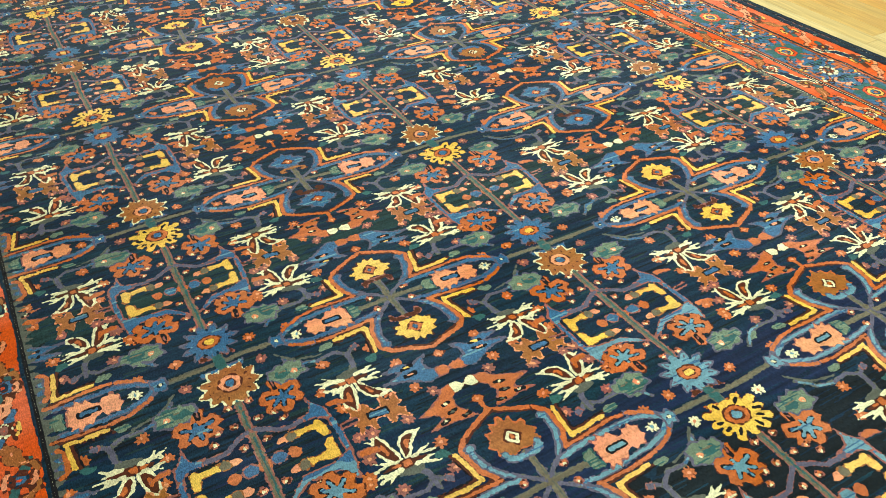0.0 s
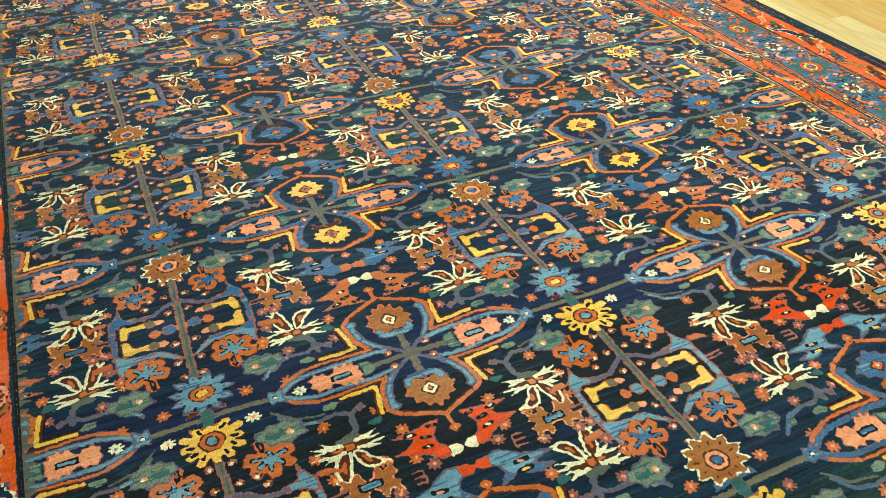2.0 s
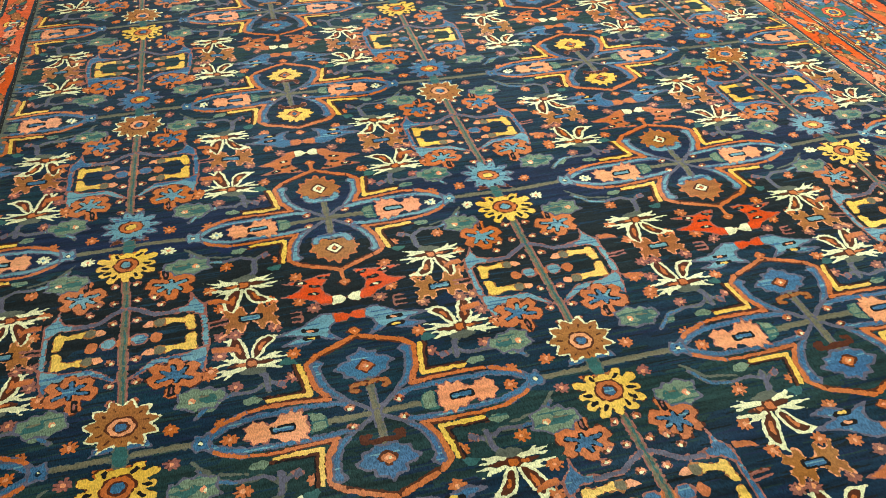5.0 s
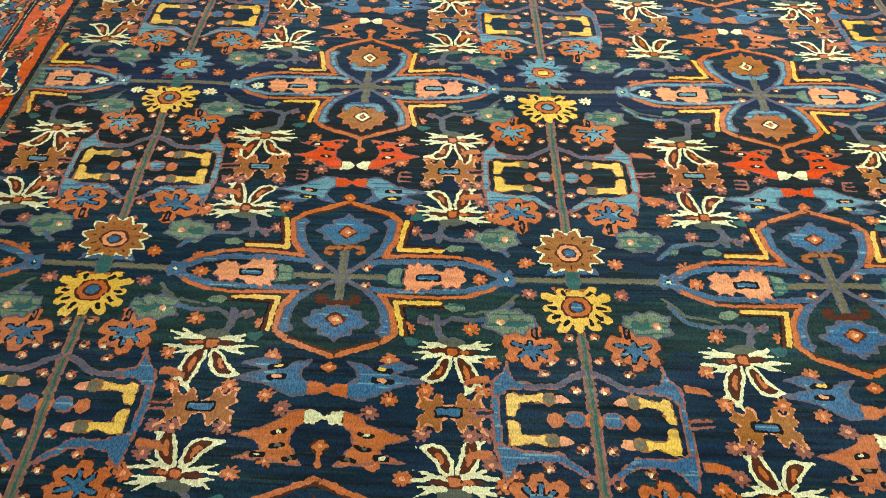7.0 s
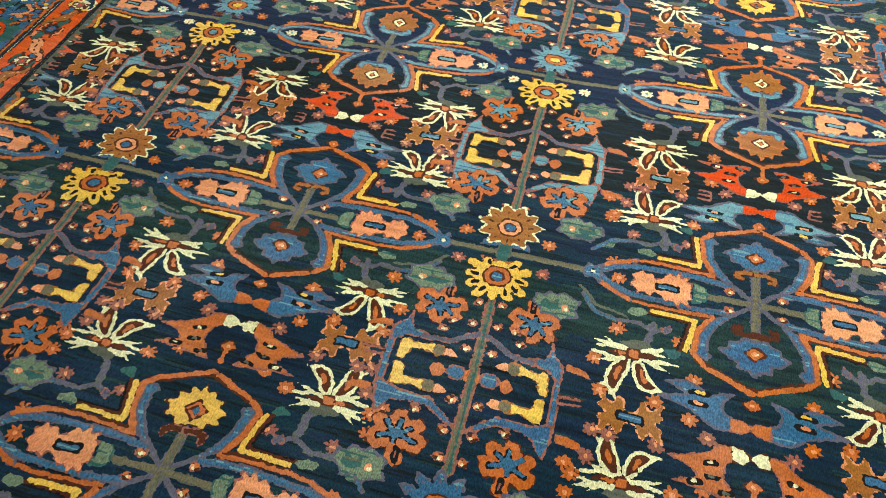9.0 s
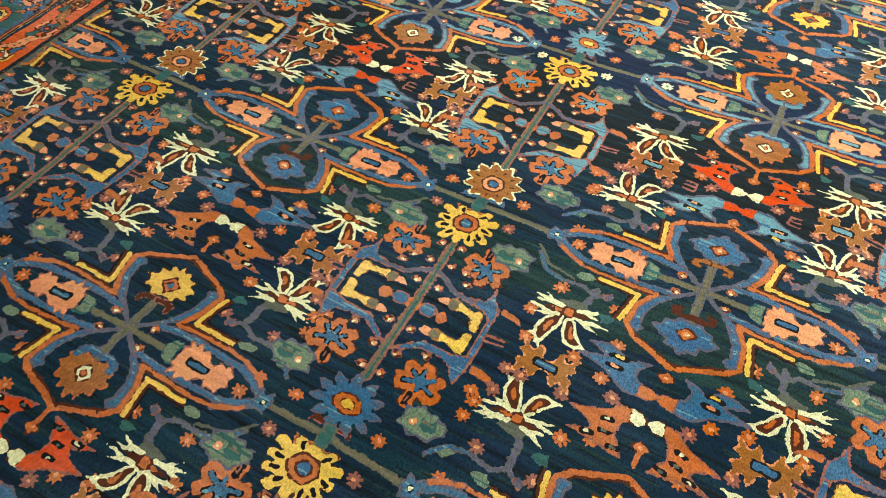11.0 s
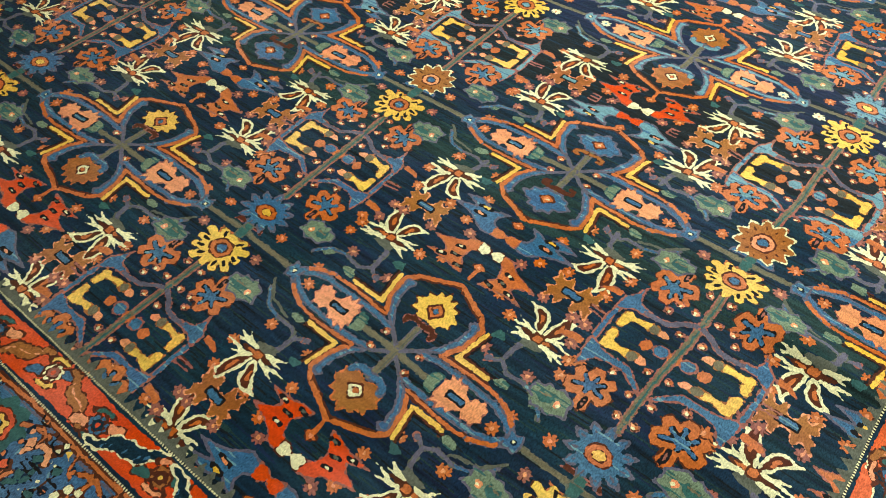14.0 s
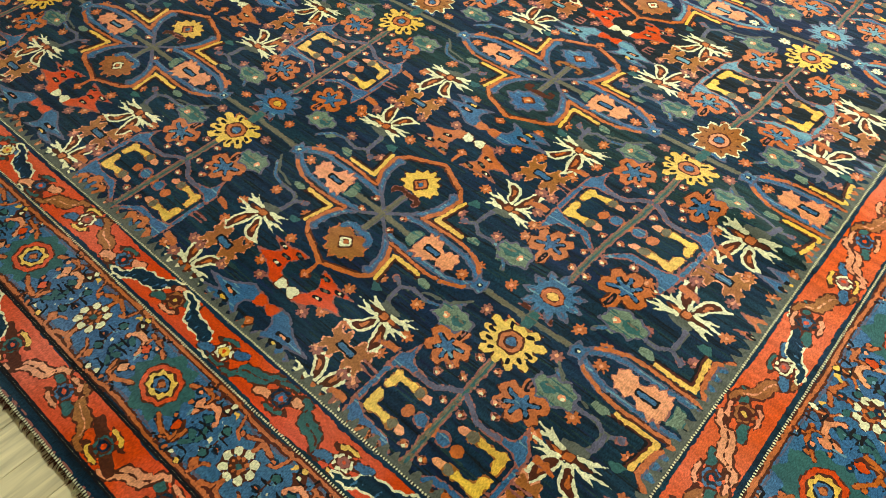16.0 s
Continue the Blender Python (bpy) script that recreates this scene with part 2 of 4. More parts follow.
def medallion(p, upper, lower, pale):
    p.begin("medallion", "four-lobed lattice medallion outlined in rust, blue and yellow wool")
    for sv in (1, -0.97):
        for su in (1, -1):
            q = p.at(0, 0, su, sv)
            # from the ground inward: dark line, yellow angle, rust band, blue band with mauve edges
            q.line("umber", [(16.5, 18.6), (14.7, 9.5), (25, 9.6)], 1.1)
            q.line("black", [(16.9, 18.8), (15.1, 9.9), (26, 9.8)], 0.45)
            q.line("yellow", [(15.1, 17.8), (13.4, 8.4), (23.4, 8.6)], 1.15)
            q.line("umber", [(13.6, 17.8), (11.4, 7.2), (24, 7.6)], 0.45)
            q.line("umber", [(0, 24.4), (5.4, 22.2), (11.8, 19.4)], 1.8)
            q.line("rust", [(0, 24.8), (5.4, 22.5), (11.4, 20)], 1.3)
            q.line("rust", [(10.8, 20.2), (13.4, 17.6), (12.5, 11), (9.9, 6.4)], 1.35, "umber", 0.2)
            q.line("rust", [(9.6, 6.1), (16, 6.6), (24, 6.9), (30.4, 6.2)], 0.9, "umber", 0.2)
            q.line("rust", [(29, 6.4), (34.6, 4.0), (38, 0.8)], 1.05, "mauve", 0.25)
            q.fill("blue", [(12.5, 17.6), (11.7, 11.4), (9.0, 6.6), (4.6, 3.6), (5.6, 5.0), (8.5, 8.4), (10.2, 12.2), (10.6, 16.0), (9.4, 17.2), (10.6, 18.4)], edge="mauve", width=0.55)
            q.line("mauve", [(5, 4.2), (0.8, 0.8)], 0.95, "slate", 0.2)
            q.line("blue", [(37.4, 0.4), (33.4, 3.0), (28.6, 4.5), (16, 4.9), (9.4, 4.5), (6, 3.8)], 0.95, "mauve", 0.38)
            q.part = None
            q.fill("sage", [(24.4, 9.4), (26, 11), (29, 10.4), (28.6, 8.8), (25.4, 8.4)])
            q.fill("teal", [(15.6, 18.6), (16.8, 21), (18.6, 20.6), (19.8, 19.2), (17.2, 18.4)])
    for su in (1, -1):
        q = p.at(0, 0, su)
        q.line("olive", [(0, 0), (13, -0.3)], 1.25, "slate", 0.3)
        q.part = None
        for b in (2.6, -2.9):
            bead(q, 6.0, b)
        q.begin("side_leaf", "salmon notched leaf with a blue bar")
        q.fill("sage", [(11.2, 1.2), (12, 2.4), (14.6, 2.9), (14.2, 0), (14.6, -3.1), (12, -2.4), (11.2, -1.6)], edge="teal", width=0.3)
        q.fill("salmon", [(15.2, 0.8), (15.0, 2.6), (16.2, 2.7), (15.6, 4.6), (17.6, 3.6), (18.0, 5.4), (19.4, 3.5), (20.8, 4.4), (22.0, 2.3), (23.8, 1.6), (24.6, 3.2), (26.2, 2.8), (27.0, 3.8), (27.8, 2.5), (29.2, 2.0),
                          (28.4, 0.4), (29.4, -1.0), (27.8, -2.0), (27.6, -3.4), (25.8, -2.8), (24.4, -3.6), (23.6, -1.9), (21.8, -2.7), (20.6, -4.4), (19.2, -3.6), (17.6, -5.4), (17.2, -3.7), (15.0, -4.8), (15.8, -2.7), (14.8, -2.4)], edge="pink", width=0.28)
        q.bar("blue", 17.8, -1.0, 23.2, 0.7, "black", 0.55)
        q.part = None
        dot_flower(q, 32.2, -0.3, *(("ivory", "sky") if pale else ("rust", "salmon")))
    for kind, sv in ((upper, 1), (lower, -0.97)):
        q = p.at(0, 0, 1, sv)
        q.line("olive", [(0, 0), (0, 9.6)], 1.7, "mauve", 0.3)
        q.line("slate", [(0.3, 0), (0.3, 9)], 0.45)
        q.begin("medallion_flower", kind + " blossom on the medallion's stem")
        medallion_flower(q, kind)


def rosette(p, kind, up=1):
    """A toothed flower head on the long stem; its centre lies 8 above the joint."""
    q = p.at(0, 0, 1, up)
    if kind == "sun":
        q.begin("sunflower", "yellow toothed rosette with a rust and blue eye")
        q.fill("brown" if up < 0 else "umber", [(-5.4, 2.2), (-4.6, 4.4), (-2, 3.8), (2, 3.8), (4.6, 4.4), (5.4, 2.2), (2, 2.8), (-2, 2.8)], edge="rust", width=0.3)
        for k in range(11):
            t = math.radians(-58 + 29.6 * k)
            w = 0.13
            tip = 1.0 + 0.08 * math.sin(k * 2.3)
            q.fill("yellow", [(4.4 * math.cos(t - 0.3), 8.3 + 3.8 * math.sin(t - 0.3)), (8.2 * tip * math.cos(t - w), 8.3 + 7.0 * tip * math.sin(t - w)), (8.8 * tip * math.cos(t + 0.04), 8.3 + 7.5 * tip * math.sin(t + 0.04)),
                              (8.0 * tip * math.cos(t + w + 0.05), 8.3 + 6.8 * tip * math.sin(t + w + 0.05)), (4.4 * math.cos(t + 0.3), 8.3 + 3.8 * math.sin(t + 0.3))], edge="umber", width=0.22)
        q.disc("yellow", 0, 8.2, 6.2, 5.3)
        for k in range(11):
            t = math.radians(-58 + 29.6 * k)
            if k % 4 != 1:
                q.line("black", [(5.0 * math.cos(t), 8.3 + 4.3 * math.sin(t)), (6.5 * math.cos(t + 0.05), 8.3 + 5.6 * math.sin(t + 0.05))], 0.95)
        q.disc("umber", 0, 8.1, 3.9, 3.5, 6, 0.08)
        q.disc("rust", 0, 8.1, 3.35, 2.95, 6, 0.08)
        q.disc("umber", 0, 8.1, 2.1, 1.9)
        q.disc("blue", 0, 8.1, 1.5, 1.35)
    elif kind == "brown":
        q.begin("rosette", "camel-brown toothed rosette edged in ivory")
        q.fill("blue", [(-6.4, 1.6), (-5.6, 3.6), (-2, 3.2), (2, 3.2), (5.6, 3.6), (6.4, 1.6), (2, 2), (-2, 2)], edge="mauve", width=0.35)
        q.disc("brown", 0, 9, 8.8, 7.9, 11, 0.3, "ivory", 0.42, phase=0.15)
        q.disc("brown", 0, 9, 7.6, 6.8, 11, 0.26, phase=0.15)
        for k in range(11):
            t = 2 * math.pi * k / 11 + 0.15
            q.line("umber", [(4.8 * math.cos(t), 9 + 4.3 * math.sin(t)), (6.1 * math.cos(t), 9 + 5.4 * math.sin(t))], 0.45)
        q.disc("umber", 0, 8.6, 3.7, 3.3, 6, 0.08)
        q.disc("salmon", 0, 8.6, 3.1, 2.8, 6, 0.08)
        q.disc("umber", 0, 8.6, 2.0, 1.8)
        q.disc("blue", 0, 8.6, 1.5, 1.3)
    else:
        q.begin("rosette", "blue toothed rosette with a rust and yellow eye")
        q.fill("umber", [(-5.4, 1.8), (-4.4, 3.8), (-1.6, 3), (1.6, 3), (4.4, 3.8), (5.4, 1.8), (1.6, 2.2), (-1.6, 2.2)], edge="pink", width=0.25)
        q.disc("blue", 0, 9.2, 8.8, 7.6, 11, 0.36, "mauve", 0.5)
        for k in range(11):
            t = 2 * math.pi * k / 11
            q.disc("navy", 5.9 * math.cos(t + 0.28), 9.2 + 5.1 * math.sin(t + 0.28), 0.5)
            q.line("mauve", [(5.4 * math.cos(t), 9.2 + 4.7 * math.sin(t)), (7.0 * math.cos(t), 9.2 + 6.0 * math.sin(t))], 0.4)
        q.disc("umber", 0, 9, 3.9, 2.9)
        q.disc("rust", 0, 9, 3.4, 2.45)
        q.disc("umber", 0, 9, 2.1, 1.5)
        q.disc("yellow", 0, 9, 1.7, 1.15)
    q.fill("teal", [(-1.8, -0.6), (-1.2, 2.8), (1.2, 2.8), (1.8, -0.6)], edge="slate", width=0.3)


def bloom(p, u, v, su, sv, sky):
    """A rust blossom with a branching blue heart, hung beside the stem."""
    q = p.at(u, v, su, sv).begin("blossom", "rust blossom with a branching blue heart")
    q.fill("rust", [(-5.8, 2.0), (-4.4, 3.6), (-2.0, 2.8), (-2.6, 6.0), (-0.8, 7.2), (1.4, 6.4), (1.2, 3.2), (3.6, 4.4), (5.8, 3.2), (6.6, 0.6), (4.8, -0.6), (6.2, -2.6), (4.4, -4.4),
                    (2.6, -3.4), (1.4, -5.8), (-1.0, -6.0), (-1.8, -3.8), (-4.2, -4.8), (-5.8, -3.0), (-4.6, -1.2), (-6.6, -0.2)], edge="umber", width=0.3)
    heart = "sky" if sky else "blue"
    arms = ((-3.9, 0.9), (-2.8, -2.0), (-0.4, -3.4), (2.8, -2.4), (3.9, 1.2), (0.4, 1.8))
    for a, b in arms:
        q.line("black", [(0, -0.4), (a * 0.55 + 0.2, b * 0.5), (a, b)], 1.55)
    q.line("black", [(-0.8, 3.2), (-0.9, 5.8)], 1.5)
    for a, b in arms:
        q.line(heart, [(0, -0.4), (a * 0.55 + 0.2, b * 0.5), (a, b)], 0.85)
    q.disc(heart, 0.2, -0.4, 1.5, 1.3)
    q.line("pink", [(-0.8, 3.8), (-0.9, 5.4)], 0.5)


def sage_leaf(p, u, v, su, sv):
    q = p.at(u, v, su, sv).begin("leaf", "faded sage-green leaf")
    q.fill("sage", [(-5.8, -0.5), (-5.2, 2.2), (-3.2, 2.0), (-2.2, 3.4), (-0.2, 2.8), (1.4, 4.0), (3.2, 2.8), (5.4, 2.2), (4.8, 0), (6.0, -2.0), (3.4, -2.6), (1.6, -3.8), (-0.6, -2.8), (-3, -3.6), (-3.8, -1.8)], edge="mauve", width=0.5)
    q.fill("teal", [(-4, -0.6), (-3, 1.4), (-1, 0.6), (0.4, 1.8), (0.6, -0.6), (-1.4, -1.8)])
    q.disc("salmon", 2.2, -0.4, 1.0)
    q.disc("ivory", 2.4, -0.6, 0.5)
    q.line("olive", [(-3, 0.4), (0, 0.6)], 0.5)


def window_bracket(p, s):
    """Yellow bracket beside the stem; s: the side."""
    q = p.at(0, 0, s)
    q.begin("bracket", "yellow bracket with olive and salmon tips")
    upper = q.part
    q.fill("yellow", [(17.0, -32.2), (17.2, -37.4), (15.4, -37.4), (14.6, -35.2), (14.8, -34.4), (11.6, -33.9), (9.6, -34.5), (9.6, -31.8), (12, -32.3), (14.6, -32.6), (15.6, -31.6)], edge="brown", width=0.25)
    q.begin("bracket", "yellow bracket with olive and salmon tips")
    q.fill("yellow", [(17.2, -38.4), (17.0, -44.2), (15.0, -44.4), (12, -43.4), (9.6, -44.2), (9.6, -41.5), (12, -41.9), (14.6, -41.6), (14.6, -39.6), (15.6, -38.4)], edge="brown", width=0.25)
    for b, home in ((-33.2, upper), (-42.8, q.part)):
        q.part = home
        q.disc("olive", 8.4, b, 1.5, 1.6, edge="brown", width=0.3)
        q.fill("salmon", [(7, b + 1.1), (5.4, b + 0.9), (4.2, b - 0.6), (5.6, b - 1.2), (7, b - 1.2)])
    q.begin("bead", "rust bead inside the brackets")
    q.disc("rust", 7.6, -38.2, 1.6, 1.8)
    q.begin("bead", "blue bead beside the stem")
    q.disc("blue", 3.6, -37.9, 2.1, 1.9, 6, 0.1, edge="pink", width=0.45)
    q.line("rust", [(1.2, -37), (1.2, -39.2)], 0.6)
    q.begin("vine", "blue and mauve vine round the brackets")
    q.line("blue", [(19.2, -29), (19.4, -36.6), (19.2, -45)], 1.15, "pink", 0.35)
    q.fill("blue", [(16.6, -23.4), (17.6, -26.2), (19.8, -29.0), (19.9, -33), (18.4, -32.4), (16.4, -30.8), (11.8, -30.8), (11.4, -29.2), (15.4, -28.4), (16.4, -26.2)], edge="pink", width=0.45)
    q.line("mauve", [(12.6, -30), (9.6, -30.2), (6.6, -29.8), (3.6, -27.6), (0.9, -26.2)], 1.15, "pink", 0.25)
    q.fill("blue", [(19.6, -43.6), (19.4, -48), (18.4, -52), (16.6, -50), (15.6, -48.2), (11.8, -47.4), (7.6, -47.6), (3, -50.6), (1, -51.4), (3.2, -49), (7.2, -45.6), (11.6, -45.6), (14.6, -45.4)], edge="pink", width=0.4)
    q.part = None
    q.line("pink", [(20.2, -36.4), (25, -36.0)], 0.55, "umber", 0.2)
    q.line("pink", [(20.2, -37.9), (25, -37.4)], 0.55)
    for b, k in ((-28.6, 1), (-46.2, -1)):
        q.fill("rust", [(20.6, b + 0.9), (23.4, b + 0.8), (25.8, b - 0.4 * k - 0.2), (26.2, b - 1.6), (23.4, b - 1.1), (20.6, b - 0.9)], edge="pink", width=0.22)
    for a, b in ((2.9, -16.6), (3.1, -23.2), (3.0, -30.8), (9.0, -26.3), (2.9, -44.6), (9.8, -48.9), (3.2, -52.2), (2.6, -58.2), (7.4, -23.2)):
        bead(q, a, b)


def cross_flower(p, u, v, s):
    q = p.at(u, v, s, 1.0).begin("cross_flower", "camel-brown cross flower with a blue bar")
    wing = [(0.4, 1.5), (1.6, 1.8), (2.2, 4.4), (3.2, 4.9), (4.0, 3.0), (5.0, 2.8), (6.4, 4.4), (7.6, 4.8), (6.7, 2.6), (7.6, 1.4), (5.6, 0.2)]
    low = [(a * 1.02 - 0.2, -b * 0.95) for a, b in reversed(wing)]
    half = wing + low
    q.fill("brown", half + [(0.3 - a, -b) for a, b in half], edge="salmon", width=0.32)
    q.bar("blue", -2.9, -1.05, 2.9, 1.0, "black", 0.5)


def finger(q, dye, root, knee, tip, w):
    """A limb that tapers from its root over a knee to a point."""
    (a, b), (c, d), (e, f) = root, knee, tip
    q.fill(dye, [(a, b + w * 0.5), (c, d + w * 0.62), ((c + e) / 2, (d + f) / 2 + w * 0.3), (e, f), ((c + e) / 2, (d + f) / 2 - w * 0.3), (c, d - w * 0.62), (a, b - w * 0.5)])


def palmette(p, u, v, su, sv):
    """Ivory fan of leaves above its base, with ragged fingers to both sides."""
    q = p.at(u, v, su, sv).begin("palmette", "ivory-edged palmette with brown and rust leaves")
    q.line("mauve", [(-1.2, -1.2), (-3.0, -3.2), (-3.2, -5.4), (-3.4, -8)], 1.2, "slate", 0.25)
    q.fill("slate", [(-3.6, -0.6), (-3.0, -2.4), (0.6, -2.4), (3.4, -1.4), (2, 0), (-1, 0)])
    for root, knee, tip, w in (((-1, 2.0), (-4.8, 2.9), (-8.6, 4.0), 1.1), ((-4, 2.5), (-6.4, 1.9), (-10.4, 1.7), 0.9), ((-1.2, 0.1), (-4.8, -0.4), (-8.0, -2.0), 1.3), ((-3.6, 0.2), (-6, 0.5), (-8.0, 0.4), 0.7),
                               ((1, 2.2), (4.6, 3.4), (7.8, 4.6), 1.1), ((4, 2.9), (6.6, 2.4), (10.8, 2.1), 0.9), ((1.2, 0.2), (5.0, -0.1), (10.2, -1.7), 1.4), ((4, -0.4), (5.6, -1.4), (7.2, -2.8), 0.8), ((5.4, 0.2), (7.2, 0.5), (8.8, 0.3), 0.7)):
        finger(q, "ivory", root, knee, tip, w * 0.8)
    finger(q, "umber", (-1, 1.2), (-3.4, 1.3), (-6.0, 1.0), 1.1)
    finger(q, "umber", (1, 1.3), (3.6, 1.6), (6.4, 1.2), 1.2)
    finger(q, "rust", (1, 1.3), (2.8, 1.5), (4.6, 1.4), 0.7)
    for leaf in ([(-0.5, 2.4), (-2.4, 3.8), (-3.8, 6.2), (-6.8, 8.8), (-4.2, 9.4), (-2.2, 8.8), (-1.0, 7.2), (-0.4, 4.8)], [(0.6, 2.5), (0.9, 5.2), (1.9, 8.6), (3.5, 12.2), (4.9, 9.9), (5.2, 7.4), (4.2, 4.8), (2.6, 2.9)]):
        q.fill("umber", leaf, edge="ivory", width=0.72)
        cu, cv = sum(a for a, _ in leaf) / 8, sum(b for _, b in leaf) / 8
        q.fill("umber", [(cu + (a - cu) * 0.7, cv + (b - cv) * 0.8) for a, b in leaf])
        q.fill("rust", [(cu + (a - cu) * 0.32, cv + (b - cv) * 0.44) for a, b in leaf])
    for a, b, c, d in ((-5.6, 8.6, -7.8, 9.0), (3.4, 11.4, 2.6, 13.0), (4.9, 9.8, 6.2, 10.4)):
        q.line("ivory", [(a, b), (c, d)], 0.6)
    q.fill("rust", [(-1.3, 0.2), (-1.2, 2.5), (1.2, 2.6), (1.3, 0.3)], edge="umber", width=0.4)


def bird_pairs(p, s, warm):
    """Two pairs of stylised bird-like figures, blue above rust, round an ivory knot, 24 to 49 below the medallion; s =
    -1 turns them over.
    """
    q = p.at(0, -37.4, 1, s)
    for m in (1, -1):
        r = q.at(0, 37.2, m).begin("split_leaf", "blue bird-like motif")
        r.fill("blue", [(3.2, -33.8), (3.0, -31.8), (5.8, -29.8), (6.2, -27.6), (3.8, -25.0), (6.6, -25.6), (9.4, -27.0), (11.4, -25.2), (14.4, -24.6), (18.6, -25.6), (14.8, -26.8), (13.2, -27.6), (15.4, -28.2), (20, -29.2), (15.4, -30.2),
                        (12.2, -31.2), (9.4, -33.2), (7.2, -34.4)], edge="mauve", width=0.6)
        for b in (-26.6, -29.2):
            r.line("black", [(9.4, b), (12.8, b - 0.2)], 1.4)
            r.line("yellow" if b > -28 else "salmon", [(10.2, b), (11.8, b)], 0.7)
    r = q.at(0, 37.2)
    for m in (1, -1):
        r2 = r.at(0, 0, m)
        r2.begin("bow", "rust bow between the blue bird-like motifs")
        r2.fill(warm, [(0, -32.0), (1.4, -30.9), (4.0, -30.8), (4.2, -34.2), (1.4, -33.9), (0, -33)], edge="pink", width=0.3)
        r2.begin("split_leaf", "rust bird-like motif tied to its twin by an ivory knot")
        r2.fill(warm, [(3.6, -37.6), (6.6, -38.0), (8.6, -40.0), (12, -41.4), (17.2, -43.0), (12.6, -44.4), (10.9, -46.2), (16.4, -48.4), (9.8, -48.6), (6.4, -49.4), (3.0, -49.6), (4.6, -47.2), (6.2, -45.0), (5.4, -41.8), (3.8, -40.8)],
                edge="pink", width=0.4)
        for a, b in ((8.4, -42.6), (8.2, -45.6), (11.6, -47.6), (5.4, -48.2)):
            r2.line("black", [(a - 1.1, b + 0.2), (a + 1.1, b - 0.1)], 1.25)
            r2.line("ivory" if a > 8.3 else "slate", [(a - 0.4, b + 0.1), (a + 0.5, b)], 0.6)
        r2.begin("knot", "ivory knot between rust bird-like motifs")
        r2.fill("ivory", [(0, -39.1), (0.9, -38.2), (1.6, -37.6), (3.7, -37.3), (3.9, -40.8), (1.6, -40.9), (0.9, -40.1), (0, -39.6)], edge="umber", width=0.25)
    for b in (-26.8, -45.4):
        r.begin("lozenge", "small rust lozenge between the bird-like motifs")
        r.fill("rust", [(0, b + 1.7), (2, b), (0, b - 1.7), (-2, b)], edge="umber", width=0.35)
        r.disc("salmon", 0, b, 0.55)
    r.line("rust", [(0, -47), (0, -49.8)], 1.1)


def joint(p, upper, lower, reach_left, reach_right, pale):
    """Where the stem meets the row line, with all that hangs on the stem below and above it."""
    p.begin("stem", "grey-olive stem with mauve edges")
    p.line("olive", [(0, -13), (0, -61)], 1.6, "pink", 0.4)
    p.line("teal", [(0.15, -14), (0.15, -61)], 0.5)
    p.begin("row_line", "grey-olive line along the row of medallions")
    p.line("olive", [(-reach_left, 0), (reach_right, 0)], 1.15, "slate", 0.3)
    for s, reach in ((1, reach_right), (-1, reach_left)):
        p.fill("blue", [((reach - 1.2) * s, 2.6), ((reach + 0.4) * s, 1.6), ((reach + 2.4) * s, 2.8), ((reach + 1.8) * s, 0), ((reach + 2.4) * s, -2.8), ((reach + 0.4) * s, -1.8), ((reach - 1.4) * s, -2.4), ((reach - 2.0) * s, 0)], edge="mauve", width=0.45)
        p.disc("navy", reach * s, 0, 0.9)
        p.disc("ivory", reach * s, 0, 0.55)
        for b in (5.2, -4.5):
            dot_flower(p, 10.8 * s, b, "ivory" if pale and b < 0 else "rust" if b > 0 or pale else "pink", "salmon")
    rosette(p, upper, 1)
    rosette(p, lower, -1)
    for s in (1, -1):
        bloom(p, 11.2 * s, -19.4, s, 1, False)
        bloom(p, 11.8 * s, 21.6, s, -1, False)
        sage_leaf(p, 15.6 * s, -12.4, s, 1)
        sage_leaf(p, 17.6 * s, 13.2, -s, 1)
        window_bracket(p, s)


# how high the palmettes' roots lie above and below each row of medallions
ROOTS_UP = (23.6, 23.6, 20.0, 20.0, 20.6, 20.6, 20.6, 20.6, 20.6, 20.6)
ROOTS_DOWN = (-22.2, -22.3, -20.1, -22.6, -22.4, -22.4, -22.0, -22.0, -22.0, -22.0)


